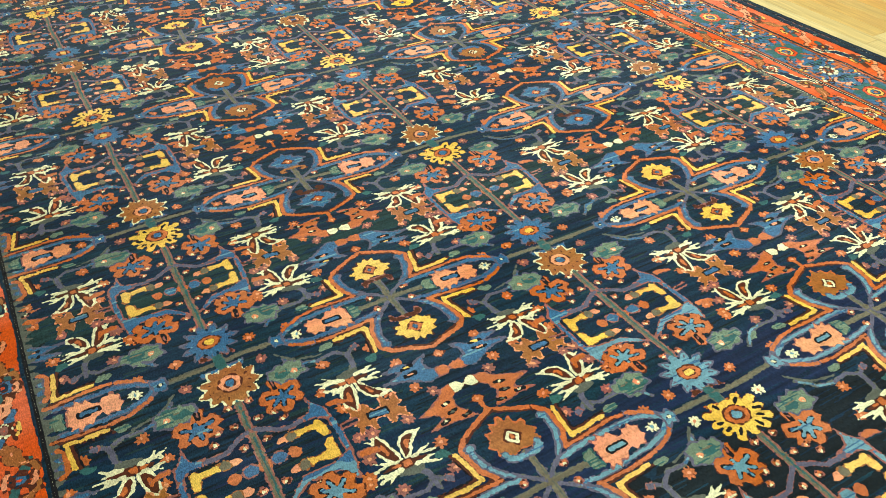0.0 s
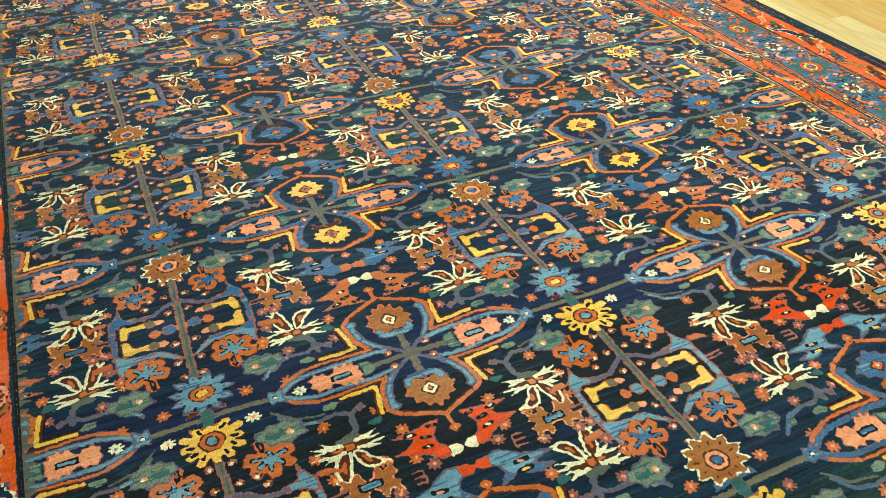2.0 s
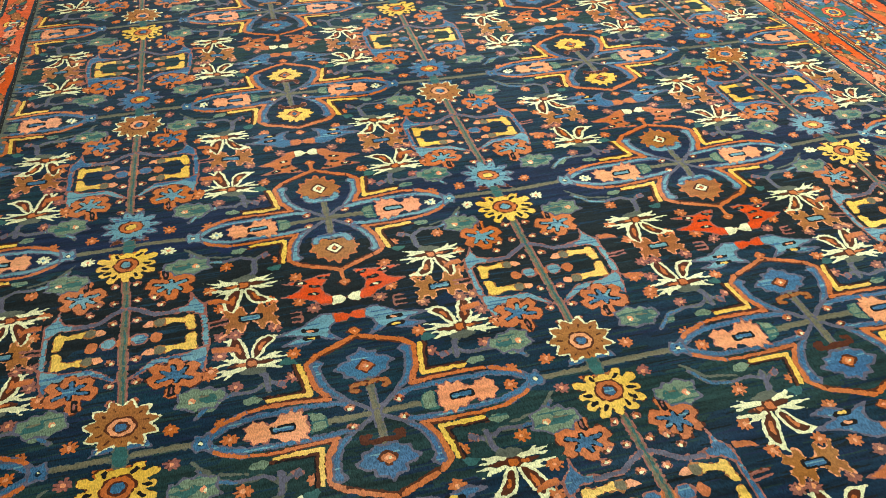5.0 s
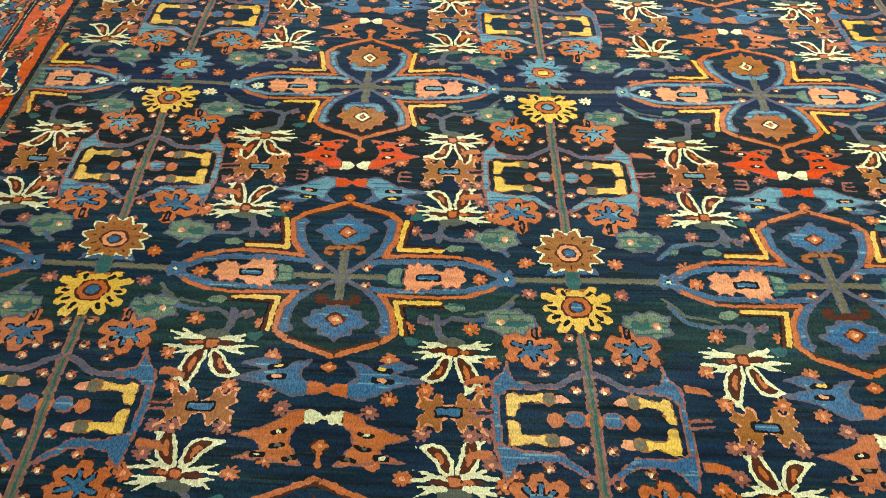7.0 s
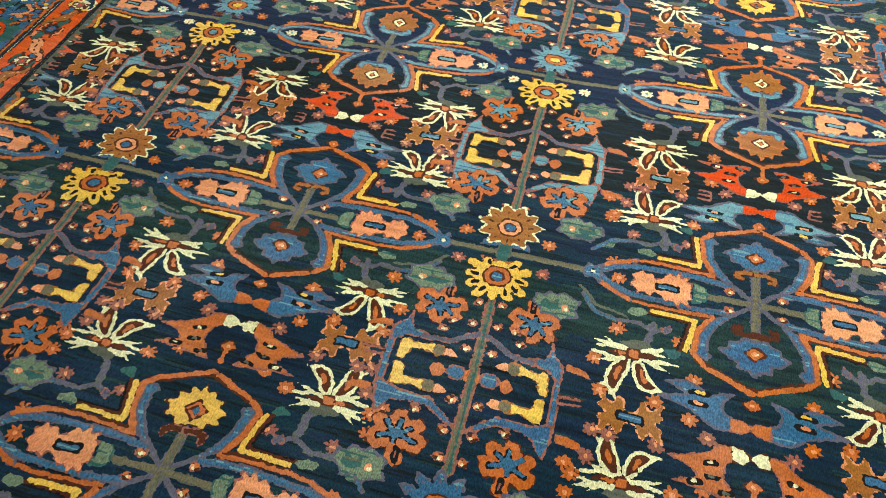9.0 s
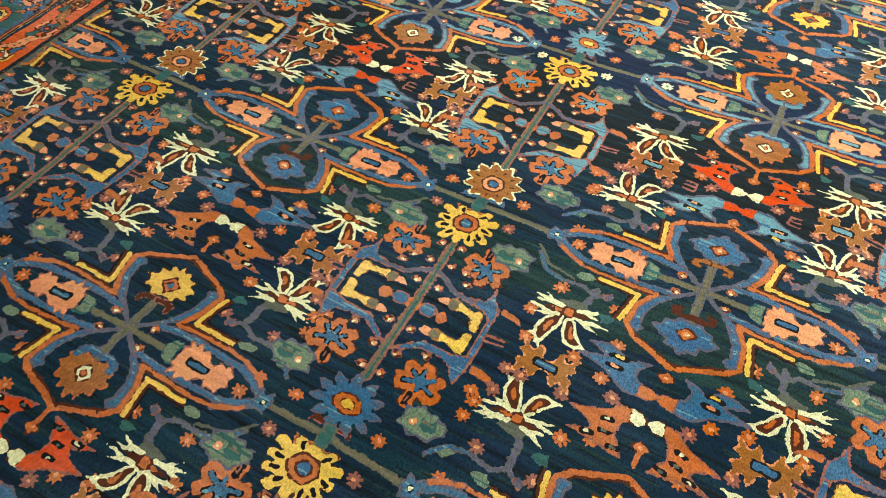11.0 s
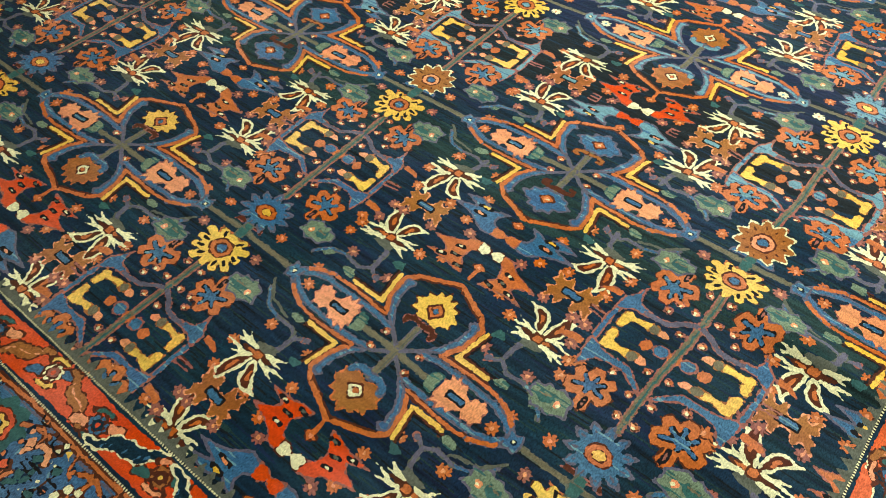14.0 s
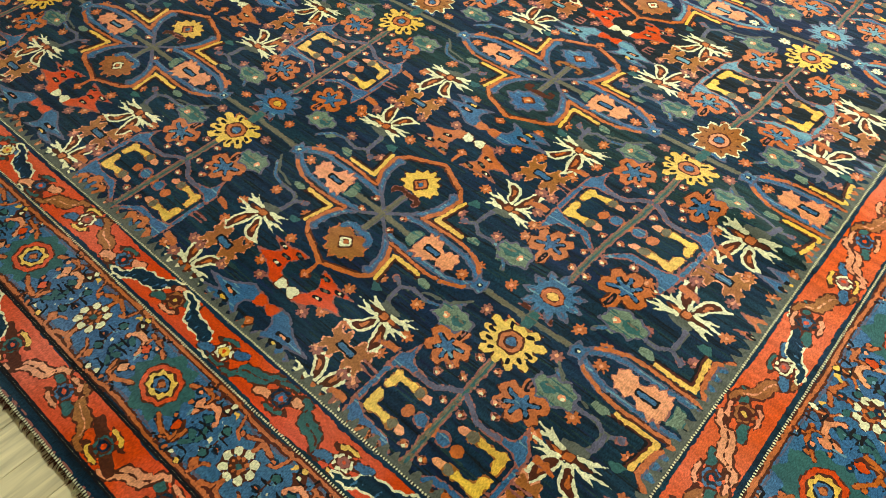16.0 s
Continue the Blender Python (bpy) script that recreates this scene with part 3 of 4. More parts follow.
def repeat(p, colours, flip, warm, combs, pale, roots):
    """One repeat of the lattice, round a medallion."""
    up, low = colours
    for s in (1, -1):
        q = p.at(0, 0, s)
        q.part = None
        for a, b in ((16.4, -15.6), (34.6, -24.2), (32.4, -31.9), (33.2, -42), (33.6, -48.4), (8.8, -37.4), (20.4, -31.6), (30.4, -15.2), (19.8, -42.0), (16.8, 14.8),
                     (30.5, 15.0), (12.6, -34), (36, -53), (38, 26.6), (16, -52), (12.5, -24.2), (10, 28.6), (36.6, 20), (34, 4.6), (29.6, -42.2)):
            dot_flower(q, a, b, "rust" if (a + b) % 2 < 1.2 else "pink")
        q.begin("vine", "mauve-grey vine")
        for k in (1, -1):
            q.line("mauve", [(39.6, 7.4 * k), (36, 11.4 * k), (31, 12.8 * k), (26, 12.4 * k), (22.6, 14.6 * k), (20.6, 13.2 * k)], 0.85, "slate", 0.25)
            q.line("blue", [(39, 8 * k), (35.4, 11.8 * k), (31.6, 12.7 * k)], 0.6)
            q.fill("mauve", [(20.8, 12.6 * k), (19, 11.6 * k), (18.4, 13.4 * k), (20.2, 14.4 * k)], edge="pink", width=0.3)
        q.line("slate", [(41, -5), (36, -9.6), (29, -11.2)], 0.7)
        q.fill("sage", [(37.4, 8.8), (35.8, 11.0), (33.6, 11.4), (35.6, 8.8)])
        palmette(q, 26.2, roots[0], 1, 1)
        palmette(q, 26.2, roots[1], 1, -1)
        cross_flower(q, 25.4, -36.9, 0.96 * s)
    p.part = None
    if combs:
        for s in (1, -1):
            p.line("pink", [(12.4 * s, -38), (12.4 * s, -41.4)], 0.6)
            for b in (-38, -39.7, -41.4):
                p.line("pink", [(12.4 * s, b), (15.4 * s, b)], 0.6)
    bird_pairs(p, flip, warm)
    medallion(p, up, low, pale)


FLOWERS = [("brown", "brown"), ("yellow", "brown"), ("blue", "blue"), ("brown", "brown"), ("yellow", "yellow"), ("blue", "blue"), ("brown", "brown"),
           ("yellow", "yellow"), ("blue", "blue"), ("brown", "brown")]
HEADS = [("brown", "sun"), ("blue", "sun"), ("brown", "sun"), ("blue", "sun"), ("blue", "brown"), ("brown", "sun"), ("sun", "blue"), ("blue", "brown"), ("brown", "sun"), ("blue", "sun")]
FIELD = (FU0, FU1, FV0, FV1)
for row, v in enumerate(ROW_V):
    for col, u in enumerate(COL_U[0::2]):
        repeat(Pen(u, v, 1.0, 1.0, FIELD), FLOWERS[row], 1 if row % 2 == 0 else -1, "red" if row in (1, 3) else "rust", row == 3, row in (3, 4), (ROOTS_UP[row], ROOTS_DOWN[row]))
for row, v in reversed(list(enumerate(ROW_V))):
    for k in (1, 3, 5):
        u = COL_U[k]
        joint(Pen(u, v, 1.0, 1.0, FIELD), *HEADS[row], 100 * (u - COL_U[k - 1]) - 38.6, 100 * (COL_U[k + 1] - u) - 38.6, row == 3)

# uneven dye lots: bands of greyer blue, and of darker and greener ground
lot = CV + 0.03 * soft_noise(0.14, 11) + 0.02 * soft_noise(0.035, 12)
field = (CU > FU0) & (CU < FU1) & (CV > FV0) & (CV < FV1)
COLOUR[field & (COLOUR == DYE["blue"]) & (lot > 0.36) & (lot < 1.13)] = DYE["sky"]
COLOUR[field & (COLOUR == DYE["navy"]) & (lot > 0.43) & (lot < 0.73)] = DYE["ink"]
COLOUR[field & (COLOUR == DYE["navy"]) & (lot > -0.11) & (lot < 0.07)] = DYE["bottle"]
COLOUR[field & (COLOUR == DYE["navy"]) & (lot > 1.9) & (lot < 2.02)] = DYE["bottle"]
COLOUR[field & (COLOUR == DYE["navy"]) & (lot > 0.76) & (lot < 0.98)] = DYE["violet"]


# single weft rows where the yarn ran out: short streaks of another lot
def streaks(length, share, seed):
    r = np.random.default_rng(seed)
    rows, cols = COLOUR.shape
    runs = r.random((rows, cols // length + 3)) < share
    start = r.integers(0, length, rows)[:, None]
    return np.take_along_axis(runs, (np.arange(cols)[None, :] + start) // length, 1)


was = COLOUR.copy()
for dye, other, share in (("navy", "bottle", 0.09), ("navy", "violet", 0.08), ("navy", "ink", 0.08), ("ink", "navy", 0.12), ("bottle", "navy", 0.14), ("blue", "sky", 0.07), ("sky", "blue", 0.12), ("sage", "teal", 0.14), ("violet", "navy", 0.14)):
    COLOUR[field & (was == DYE[dye]) & streaks(19, share, DYE[dye] * 31 + DYE[other])] = DYE[other]

# ---- borders: drawn along s, outward d, in centimetres ----
def teeth_edge(p, length):
    for i in range(int(length / 3.1)):
        s = i * 3.1
        p.fill("slate", [(s, -0.6), (s, 0.4), (s + 0.5, 0.9), (s + 1.0, 2.2), (s + 1.55, 3.3), (s + 2.1, 2.2), (s + 2.6, 0.9), (s + 3.1, 0.4), (s + 3.1, -0.6)])


def barber(p, length, d):
    """A dark line with an ivory knot at every other place."""
    ends = p.xy([(-60, d), (length + 60, d)])
    win = p.window(ends, 0.012)
    if win is None:
        return
    axis, grid = (0, CU) if p.turned else (1, CV)
    off = np.abs(grid[win] - ends[0][axis])
    along = np.broadcast_to(np.arange(VC.size)[win[0], None] if p.turned else np.arange(UC.size)[None, win[1]], off.shape)
    p.ink(win, off < 0.0048, "black")
    p.ink(win, (off < 0.0029) & (along % 2 == 0), "ivory")


def serpent_leaf(p, s, w, dye, edge, reach=4.5, lean=1):
    """A saw-edged leaf that winds across a guard band of width w, with a thin hooked tail at both ends."""
    q = p.at(s, 0, lean)
    mids, fat = [], 1.5 if edge == "ivory" else 1.45
    n = 18
    for i in range(n + 1):
        k = 2 * i / n - 1
        bow = math.sin(math.pi * k * 0.5)
        mids.append((reach * (k + 0.12 * math.sin(math.pi * k * 2)), w * (0.5 + 0.42 * bow * abs(bow) ** 0.6), 0.3 + fat * max(0, 1 - k * k) ** 1.2 + (0.42 if i % 2 else -0.1)))
    outline = [(a + 0.25 * h, b - h) for a, b, h in mids] + [(a - 0.25 * h, b + h) for a, b, h in reversed(mids)]
    q.fill(dye, outline, edge=edge, width=0.5 if edge == "ivory" else 0.42)
    vein = [(a, b) for a, b, _ in mids[4:-4]]
    if edge == "ivory":
        for a, b, h in mids[5:-4:2]:
            q.line("blue", [(a, b), (a + 0.5, b + h * 0.7)], 0.4)
    else:
        q.line("salmon" if dye == "brown" else "umber", vein, 0.4)


INNER_GUARD = ([("yellow", "ivory", "blue", "teal"), ("blue", "navy", "salmon", "teal"), ("pink", "ivory", "blue", "yellow"), ("navy", "blue", "salmon", "teal"), ("umber", "brown", "teal", "salmon")],
               [("brown", "umber"), ("navy", "ivory"), ("navy", "ivory"), ("teal", "umber"), ("teal", "umber"), ("navy", "ivory"), ("brown", "umber")])
SIDE_GUARD = ([("blue", "navy", "teal", "salmon"), ("pink", "ivory", "blue", "yellow"), ("navy", "blue", "teal", "salmon"), ("umber", "brown", "teal", "salmon"), ("pink", "ivory", "blue", "teal")],
              [("brown", "umber"), ("brown", "umber"), ("salmon", "umber"), ("brown", "umber"), ("navy", "ivory"), ("brown", "umber"), ("salmon", "umber")])
OUTER_GUARD = ([("navy", "blue", "teal", "salmon"), ("navy", "teal", "umber", "yellow"), ("blue", "teal", "teal", "yellow"), ("umber", "navy", "teal", "salmon"), ("navy", "teal", "umber", "yellow")],
               [("salmon", "umber"), ("brown", "umber"), ("salmon", "umber"), ("salmon", "umber"), ("brown", "umber"), ("salmon", "umber"), ("navy", "ivory")])


def guard(p, length, d, w, name, step, first, palette):
    q = p.at(0, d)
    q.begin(name, "rust guard band with leaves and small flowers")
    q.bar("orange" if p.turned else "red", -60, 0, length + 60, w)
    band = q.part
    for i in range(-2, int(length / step) + 3):
        s = i * step + first + 0.8 * math.sin(i * 2.1)
        core, ring, wing, tip = palette[0][i % 5]
        m = w * (0.5 + 0.06 * (-1) ** i)
        q.part = band
        for a, b in ((-1, 1), (1, -1)):
            r = q.at(s, m, a, b)
            r.fill(wing, [(1.6, 1.2), (3.2, 0.2), (5.4, 0.8), (6.8, 2.2), (6.4, 3.6), (4.8, 3.4), (3.4, 2.6), (2.0, 2.6)], edge="umber", width=0.36)
            r.fill(tip, [(-2.8, 1.6), (-1.2, 2.8), (1.4, 2.8), (2.4, 3.6), (0.6, 4.2), (-2.2, 3.8), (-3.6, 2.6)], edge="umber", width=0.36)
            r.fill("umber", [(2.6, -1), (4.4, -1.6), (4.8, -2.6), (3.2, -2.4)])
        q.begin("guard_flower", "small rosette between leaves on the guard band")
        q.disc(ring, s, m, 2.9, 2.6, 8, 0.2, "umber", 0.4)
        q.disc(core, s, m, 1.8, 1.6, 6, 0.2, "umber", 0.36)
        q.disc("red" if core != "umber" else "yellow", s, m, 0.7)
        q.begin("guard_leaf", "serrated leaf winding across the guard band")
        dye, edge = palette[1][i % 7]
        serpent_leaf(q, s + step / 2, w, dye, edge, 11.0 if dye == "navy" else 7.6, 1 if i % 2 else -1)


def main_band(p, length, d, w, period, shift):
    q = p.at(0, d)
    q.begin("border_band", "blue main border with medallions and daisies")
    q.bar("blue", -60, 0, length + 60, w)
    for e in (0.9, w - 0.9):
        q.line("rust", [(-60, e), (length + 60, e)], 0.8, "umber", 0.5)
        q.line("mauve", [(-60, e + (1.4 if e < 2 else -1.4)), (length + 60, e + (1.4 if e < 2 else -1.4))], 0.5)
    m = w / 2
    for i in range(-1, int(length / period) + 2):
        s = i * period + shift
        band = q.part
        q.begin("border_medallion", "rust and yellow border medallion with a teal surround")
        q.disc("teal", s, m, 9.4, m * 0.86, 9, 0.22, phase=0.3)
        q.disc("umber", s, m, 6.0, 5.4, 8, 0.1)
        q.disc("red", s, m, 5.6, 5.0, 8, 0.1)
        q.disc("umber", s, m, 4.5, 3.9, 8, 0.12)
        q.disc("yellow", s, m, 4.1, 3.5, 8, 0.24)
        q.disc("black", s, m, 2.7, 2.3, 6, 0.1)
        q.disc("blue", s, m, 2.2, 1.9, 6, 0.1)
        q.fill("rust", [(s - 1.3, m), (s, m + 1.2), (s + 1.3, m), (s, m - 1.2)], edge="umber", width=0.35)
        for a in (-1, 1):
            for b in (-1, 1):
                r = q.at(s, m, a, b)
                r.part = q.part
                r.disc("rust", 6.2, m * 0.52, 0.9, edge="navy", width=0.4)
        q.part = band
        for a in (-1, 1):
            r = q.at(s, m, a)
            r.part = band
            r.line("rust", [(5.4, 4.4), (9, m * 0.62), (12.6, m * 0.62), (13.4, m * 0.3)], 0.9, "umber", 0.3)
            r.line("rust", [(5.4, -4.4), (9, -m * 0.62), (13, -m * 0.66)], 0.9, "umber", 0.3)
            r.line("salmon", [(11, -m * 0.1), (12.6, -m * 0.44), (15.4, -m * 0.5), (17.4, -m * 0.25)], 1.2, "umber", 0.35)
            for c, e in ((11.4, m * 0.3), (17, -m * 0.62)):
                r.fill("umber", [(c - 2, e), (c, e + 2), (c + 2, e), (c, e - 2)])
                r.fill("ivory", [(c - 0.8, e), (c, e + 0.8), (c + 0.8, e), (c, e - 0.8)])
            r.line("teal", [(14.6, m * 0.5), (17.4, m * 0.2), (16.6, -m * 0.1)], 1.1, "navy", 0.3)
            for c, e in ((14.8, m * 0.75), (9.6, -m * 0.8), (19.6, m * 0.05)):
                r.bar("ivory", c - 0.5, e - 0.5, c + 0.5, e + 0.5)
            for c, e in ((22.4, m * 0.1), (12.4, m * 0.8), (8.4, -m * 0.5), (23.6, -m * 0.55), (15.2, -m * 0.2)):
                r.disc("navy", c, e, 1.1)
                r.disc("rust" if c > 12 else "salmon", c + 0.2, e, 0.6)
            r.line("umber", [(19, m * 0.32), (21, m * 0.2), (21.4, -m * 0.2)], 0.5)
            r.line("umber", [(13, -m * 0.78), (17, -m * 0.84)], 0.5)
            r.line("sky", [(10.5, m * 0.05), (10.5, -m * 0.25)], 0.5)
            r.fill("yellow", [(18.6, -m * 0.72), (20.6, -m * 0.62), (19.6, -m * 0.84)])
            r.fill("rust", [(19.4, m * 0.62), (21.6, m * 0.84), (22.6, m * 0.6), (20.6, m * 0.46)], edge="umber", width=0.3)
        for a in (-1, 1):
            for b in (-1, 1):
                r = q.at(s, m, a, b)
                r.part = band
                r.line("rust", [(9.8, m * 0.86), (9.8, m * 0.7), (12, m * 0.62), (12, m * 0.42)], 0.5, "umber", 0.25)
                r.line("rust", [(period / 2 - 7.6, m * 0.86), (period / 2 - 6.4, m * 0.5), (period / 2 - 4.6, m * 0.42)], 0.55, "umber", 0.25)
                r.fill("teal", [(13.4, m * 0.16), (15, m * 0.34), (16.8, m * 0.3), (15.6, m * 0.1)], edge="navy", width=0.3)
                r.line("sky", [(period / 2 - 9, m * 0.2), (period / 2 - 8, m * 0.1)], 0.5)
                for k in range(3):
                    r.bar("ivory", 18 + 1.1 * k, m * 0.36 - 0.3 * (k % 2), 18.5 + 1.1 * k, m * 0.36 + 0.5)
        for a in (-1, 1):
            for b in (-1, 1):
                r = q.at(s, m, a, b)
                r.part = band
                r.line("black", [(7.4, m * 0.9), (8.4, m * 0.74), (10.6, m * 0.8)], 0.42)
                r.line("black", [(13.6, m * 0.9), (14.6, m * 0.6), (17.6, m * 0.56), (18.4, m * 0.74)], 0.42)
                r.line("black", [(12.8, 0.6), (14.4, m * 0.06), (18.6, m * 0.1)], 0.42)
                r.line("black", [(period / 2 - 5.2, 1.2), (period / 2 - 8.4, m * 0.12)], 0.4)
                r.fill("red" if a * b > 0 else "salmon", [(9.2, m * 0.34), (10.6, m * 0.5), (12.2, m * 0.3), (10.4, m * 0.16)], edge="black", width=0.35)
                r.fill("ivory" if a * b < 0 else "yellow", [(16.4, m * 0.8), (17.6, m * 0.92), (18.6, m * 0.82), (17.4, m * 0.72)], edge="black", width=0.3)
                r.disc("teal", 20.8, m * 0.34, 1.3, 1.1, edge="black", width=0.35)
                r.disc("rust", 8.8, m * 0.08 + 1.2, 0.8, edge="navy", width=0.35)
        q.begin("daisy", "ivory-petalled border daisy")
        c = s + period / 2
        for k in range(8):
            t = math.pi * k / 4
            q.disc("ivory", c + 3.6 * math.cos(t), m + 3.3 * math.sin(t), 1.25, edge="umber", width=0.3)
        q.disc("umber", c, m, 2.5, 2.3)
        for k in range(8):
            t = math.pi * k / 4
            q.disc("rust", c + 1.7 * math.cos(t), m + 1.6 * math.sin(t), 0.55)
        q.disc("teal", c, m, 0.8)
        q.part = band
        for a in (-1, 1):
            r = q.at(c, m, a)
            r.part = band
            r.line("rust", [(0, 4.6), (0.6, m * 0.72), (3.4, m * 0.8)], 1.0, "umber", 0.3)
            r.line("rust", [(0, -4.6), (0.4, -m * 0.74), (3.8, -m * 0.6)], 0.9, "umber", 0.3)


def border_side(p, length, k, period, shift):
    """All bands of one side, from the field outward; k stretches their width."""
    p.begin("border_edging", "saw-toothed and barber-pole edging lines")
    teeth_edge(p.at(0, -0.4, 1, -1), length)
    edging = p.part
    d = 1.0
    guard(p, length, d + 0.2, 9.0 * k, "guard_band", 17.0 if p.turned else 20.9, 10.0, SIDE_GUARD if p.turned else INNER_GUARD)
    d2 = d + 10 * k
    main_band(p, length, d2 + 0.6, 19 * k, period, shift)
    d3 = d2 + 20 * k
    guard(p.at(length, 0, -1), length, d3 + 0.5, 10.6 * k, "guard_band", 20.0, 14.8, OUTER_GUARD)
    d4 = d3 + 11.4 * k
    p.part = edging
    for dd in (0, d2, d3, d4):
        barber(p, length, dd)
    p.bar("navy", -60, d4 + 0.9, length + 60, d4 + 20)
    p.line("pink", [(-60, d4 + 2.6 * k), (length + 60, d4 + 2.6 * k)], 0.4)
    barber(p, length, d4 + 3.2 * k)


WU, WV = STRAIGHT
BIG = 9.0
for turned, u, v, length, sv, k, period, shift, clip in (
        (True, FU1, FV0, (FV1 - FV0) * 100, 1, 1.30, 48.0, 56.0, (FU1 - 0.06, BIG, FV0 - 0.6, BIG)),
        (True, FU0, FV0, (FV1 - FV0) * 100, -1, 1.30, 48.0, 30.0, (-BIG, FU0 + 0.06, FV0 - 0.6, BIG)),
        (False, FU0, FV1, (FU1 - FU0) * 100, 1, 1.0, 58.0, 20.0, (FU0, FU1, FV1 - 0.06, BIG)),
        (False, FU0, FV0, (FU1 - FU0) * 100, -1, 1.035, 58.0, 42.0, (FU0 - 0.0, FU1 + 0.0, -BIG, FV0 + 0.06))):
    border_side(Pen(u, v, 1.0, sv, clip, turned), length, k, period, shift)

# ---- rug: knots gathered into parts ----
def fold_height(u, v):
    """The rug's lie: one soft swelling and a few low creases."""
    z = 0.018 * np.exp(-((u - 2.52) / 0.2) ** 2 - ((v + 0.35) / 0.5) ** 2)
    z += 0.03 * np.exp(-((v + 0.05 + 0.12 * (u - 2.6)) / 0.048) ** 2 - ((u - 2.72) / 0.22) ** 2)
    z += 0.012 * np.exp(-((v - 0.28 + 0.3 * (u - 2.6)) / 0.06) ** 2 - ((u - 2.6) / 0.3) ** 2)
    z += 0.008 * np.exp(-((v - 1.0 - 0.35 * (u - 1.2)) / 0.07) ** 2 - ((u - 1.25) / 0.45) ** 2)
    z += 0.006 * np.exp(-((v - 0.03 + 0.02 * np.sin(3 * u)) / 0.05) ** 2) * (0.5 + 0.5 * np.sin(u * 2.2 + 0.5))
    z += 0.004 * np.sin(2.1 * u + 1.3 * v) * np.sin(1.7 * v - 0.6 * u)
    return z


GU, GV = np.meshgrid(US, VS)
GZ = fold_height(GU, GV) + rng.normal(0, 0.00035, GU.shape)
JU = GU + rng.uniform(-0.0006, 0.0006, GU.shape)
JV = GV + rng.uniform(-0.0006, 0.0006, GU.shape)


def ease(rounds, pull):
    """Draws the knots on colour edges into even lines, as clipped pile does."""
    rows = np.zeros(GU.shape, bool)
    rows[1:-1, :-1] = COLOUR[1:] != COLOUR[:-1]        # edges towards the next knot along u
    cols = np.zeros(GU.shape, bool)
    cols[:-1, 1:-1] = COLOUR[:, 1:] != COLOUR[:, :-1]  # and along v
    count = rows.astype(float) + cols
    count[:, 1:] += rows[:, :-1]
    count[1:] += cols[:-1]
    move = (count >= 2) & (count < 4)
    for _ in range(rounds):
        for grid in (JU, JV):
            total = np.zeros(GU.shape)
            total[:, :-1] += np.where(rows[:, :-1], grid[:, 1:], 0)
            total[:, 1:] += np.where(rows[:, :-1], grid[:, :-1], 0)
            total[:-1] += np.where(cols[:-1], grid[1:], 0)
            total[1:] += np.where(cols[:-1], grid[:-1], 0)
            grid[move] += pull * (total[move] / count[move] - grid[move])


ease(2, 0.5)
for grid in (JU, JV):
    grid += rng.uniform(-0.0007, 0.0007, GU.shape)
POINTS = np.stack([JU - SKEW * JV, JV, GZ], -1).reshape(-1, 3)
NU = len(US)


def knots(name, cells, parent, label=""):
    """A mesh of the knots at those cells of the loom, with one wool a colour."""
    j, i = np.divmod(cells, NU - 1)
    a = j * NU + i
    quads = np.stack([a, a + 1, a + 1 + NU, a + NU], 1)
    used, flat = np.unique(quads, return_inverse=True)
    me = bpy.data.meshes.new(name)
    me.vertices.add(len(used))
    me.vertices.foreach_set("co", POINTS[used].ravel())
    me.loops.add(quads.size)
    me.loops.foreach_set("vertex_index", flat.ravel().astype(np.int32))
    me.polygons.add(len(quads))
    me.polygons.foreach_set("loop_start", np.arange(0, quads.size, 4, dtype=np.int32))
    dyes, slot = np.unique(COLOUR.ravel()[cells], return_inverse=True)
    for d in dyes:
        me.materials.append(WOOLS[d])
    me.polygons.foreach_set("material_index", slot.ravel().astype(np.int32))
    me.polygons.foreach_set("use_smooth", np.ones(len(quads), bool))
    me.update(calc_edges=True)
    ob = new(name, me)
    ob.parent = parent
    if label:
        tagged(ob, label)
    return ob


rug = tagged(new("rug"), "large hand-knotted wool rug, navy lattice field and rust borders", "rug")
flat_part = PART.ravel()
order = np.argsort(flat_part, kind="stable")
cuts = np.searchsorted(flat_part[order], np.arange(len(PARTS) + 1))
made = {}
TOP = {"field": None, "border_edging": None, "border_band": None, "guard_band": None}
groups = {n: [] for n in TOP}
for n, (name, label) in enumerate(PARTS):
    cells = order[cuts[n]:cuts[n + 1]]
    if name in TOP and len(cells):
        groups[name].append(cells)
labels = {"field": "navy field of the rug with small dotted flowers", "border_edging": "saw-toothed edging, barber-pole lines and navy outer edge",
          "border_band": "blue main border band", "guard_band": "rust guard bands"}
for name in TOP:
    TOP[name] = knots(name, np.concatenate(groups[name]), rug, labels[name])
HOME = {"border_medallion": "border_band", "daisy": "border_band", "guard_leaf": "guard_band", "guard_flower": "guard_band"}
for n, (name, label) in enumerate(PARTS):
    cells = order[cuts[n]:cuts[n + 1]]
    if name not in TOP and len(cells) > 3:
        knots(name, cells, TOP[HOME.get(name, "field")], label)
    elif name not in TOP and len(cells):
        flat_part[cells] = 0


# ---- shared mesh helpers ----
def part(name, bm, material, parent, label=""):
    me = bpy.data.meshes.new(name)
    bm.to_mesh(me)
    bm.free()
    me.materials.append(material)
    ob = new(name, me)
    ob.parent = parent
    if label:
        tagged(ob, label)
    return ob


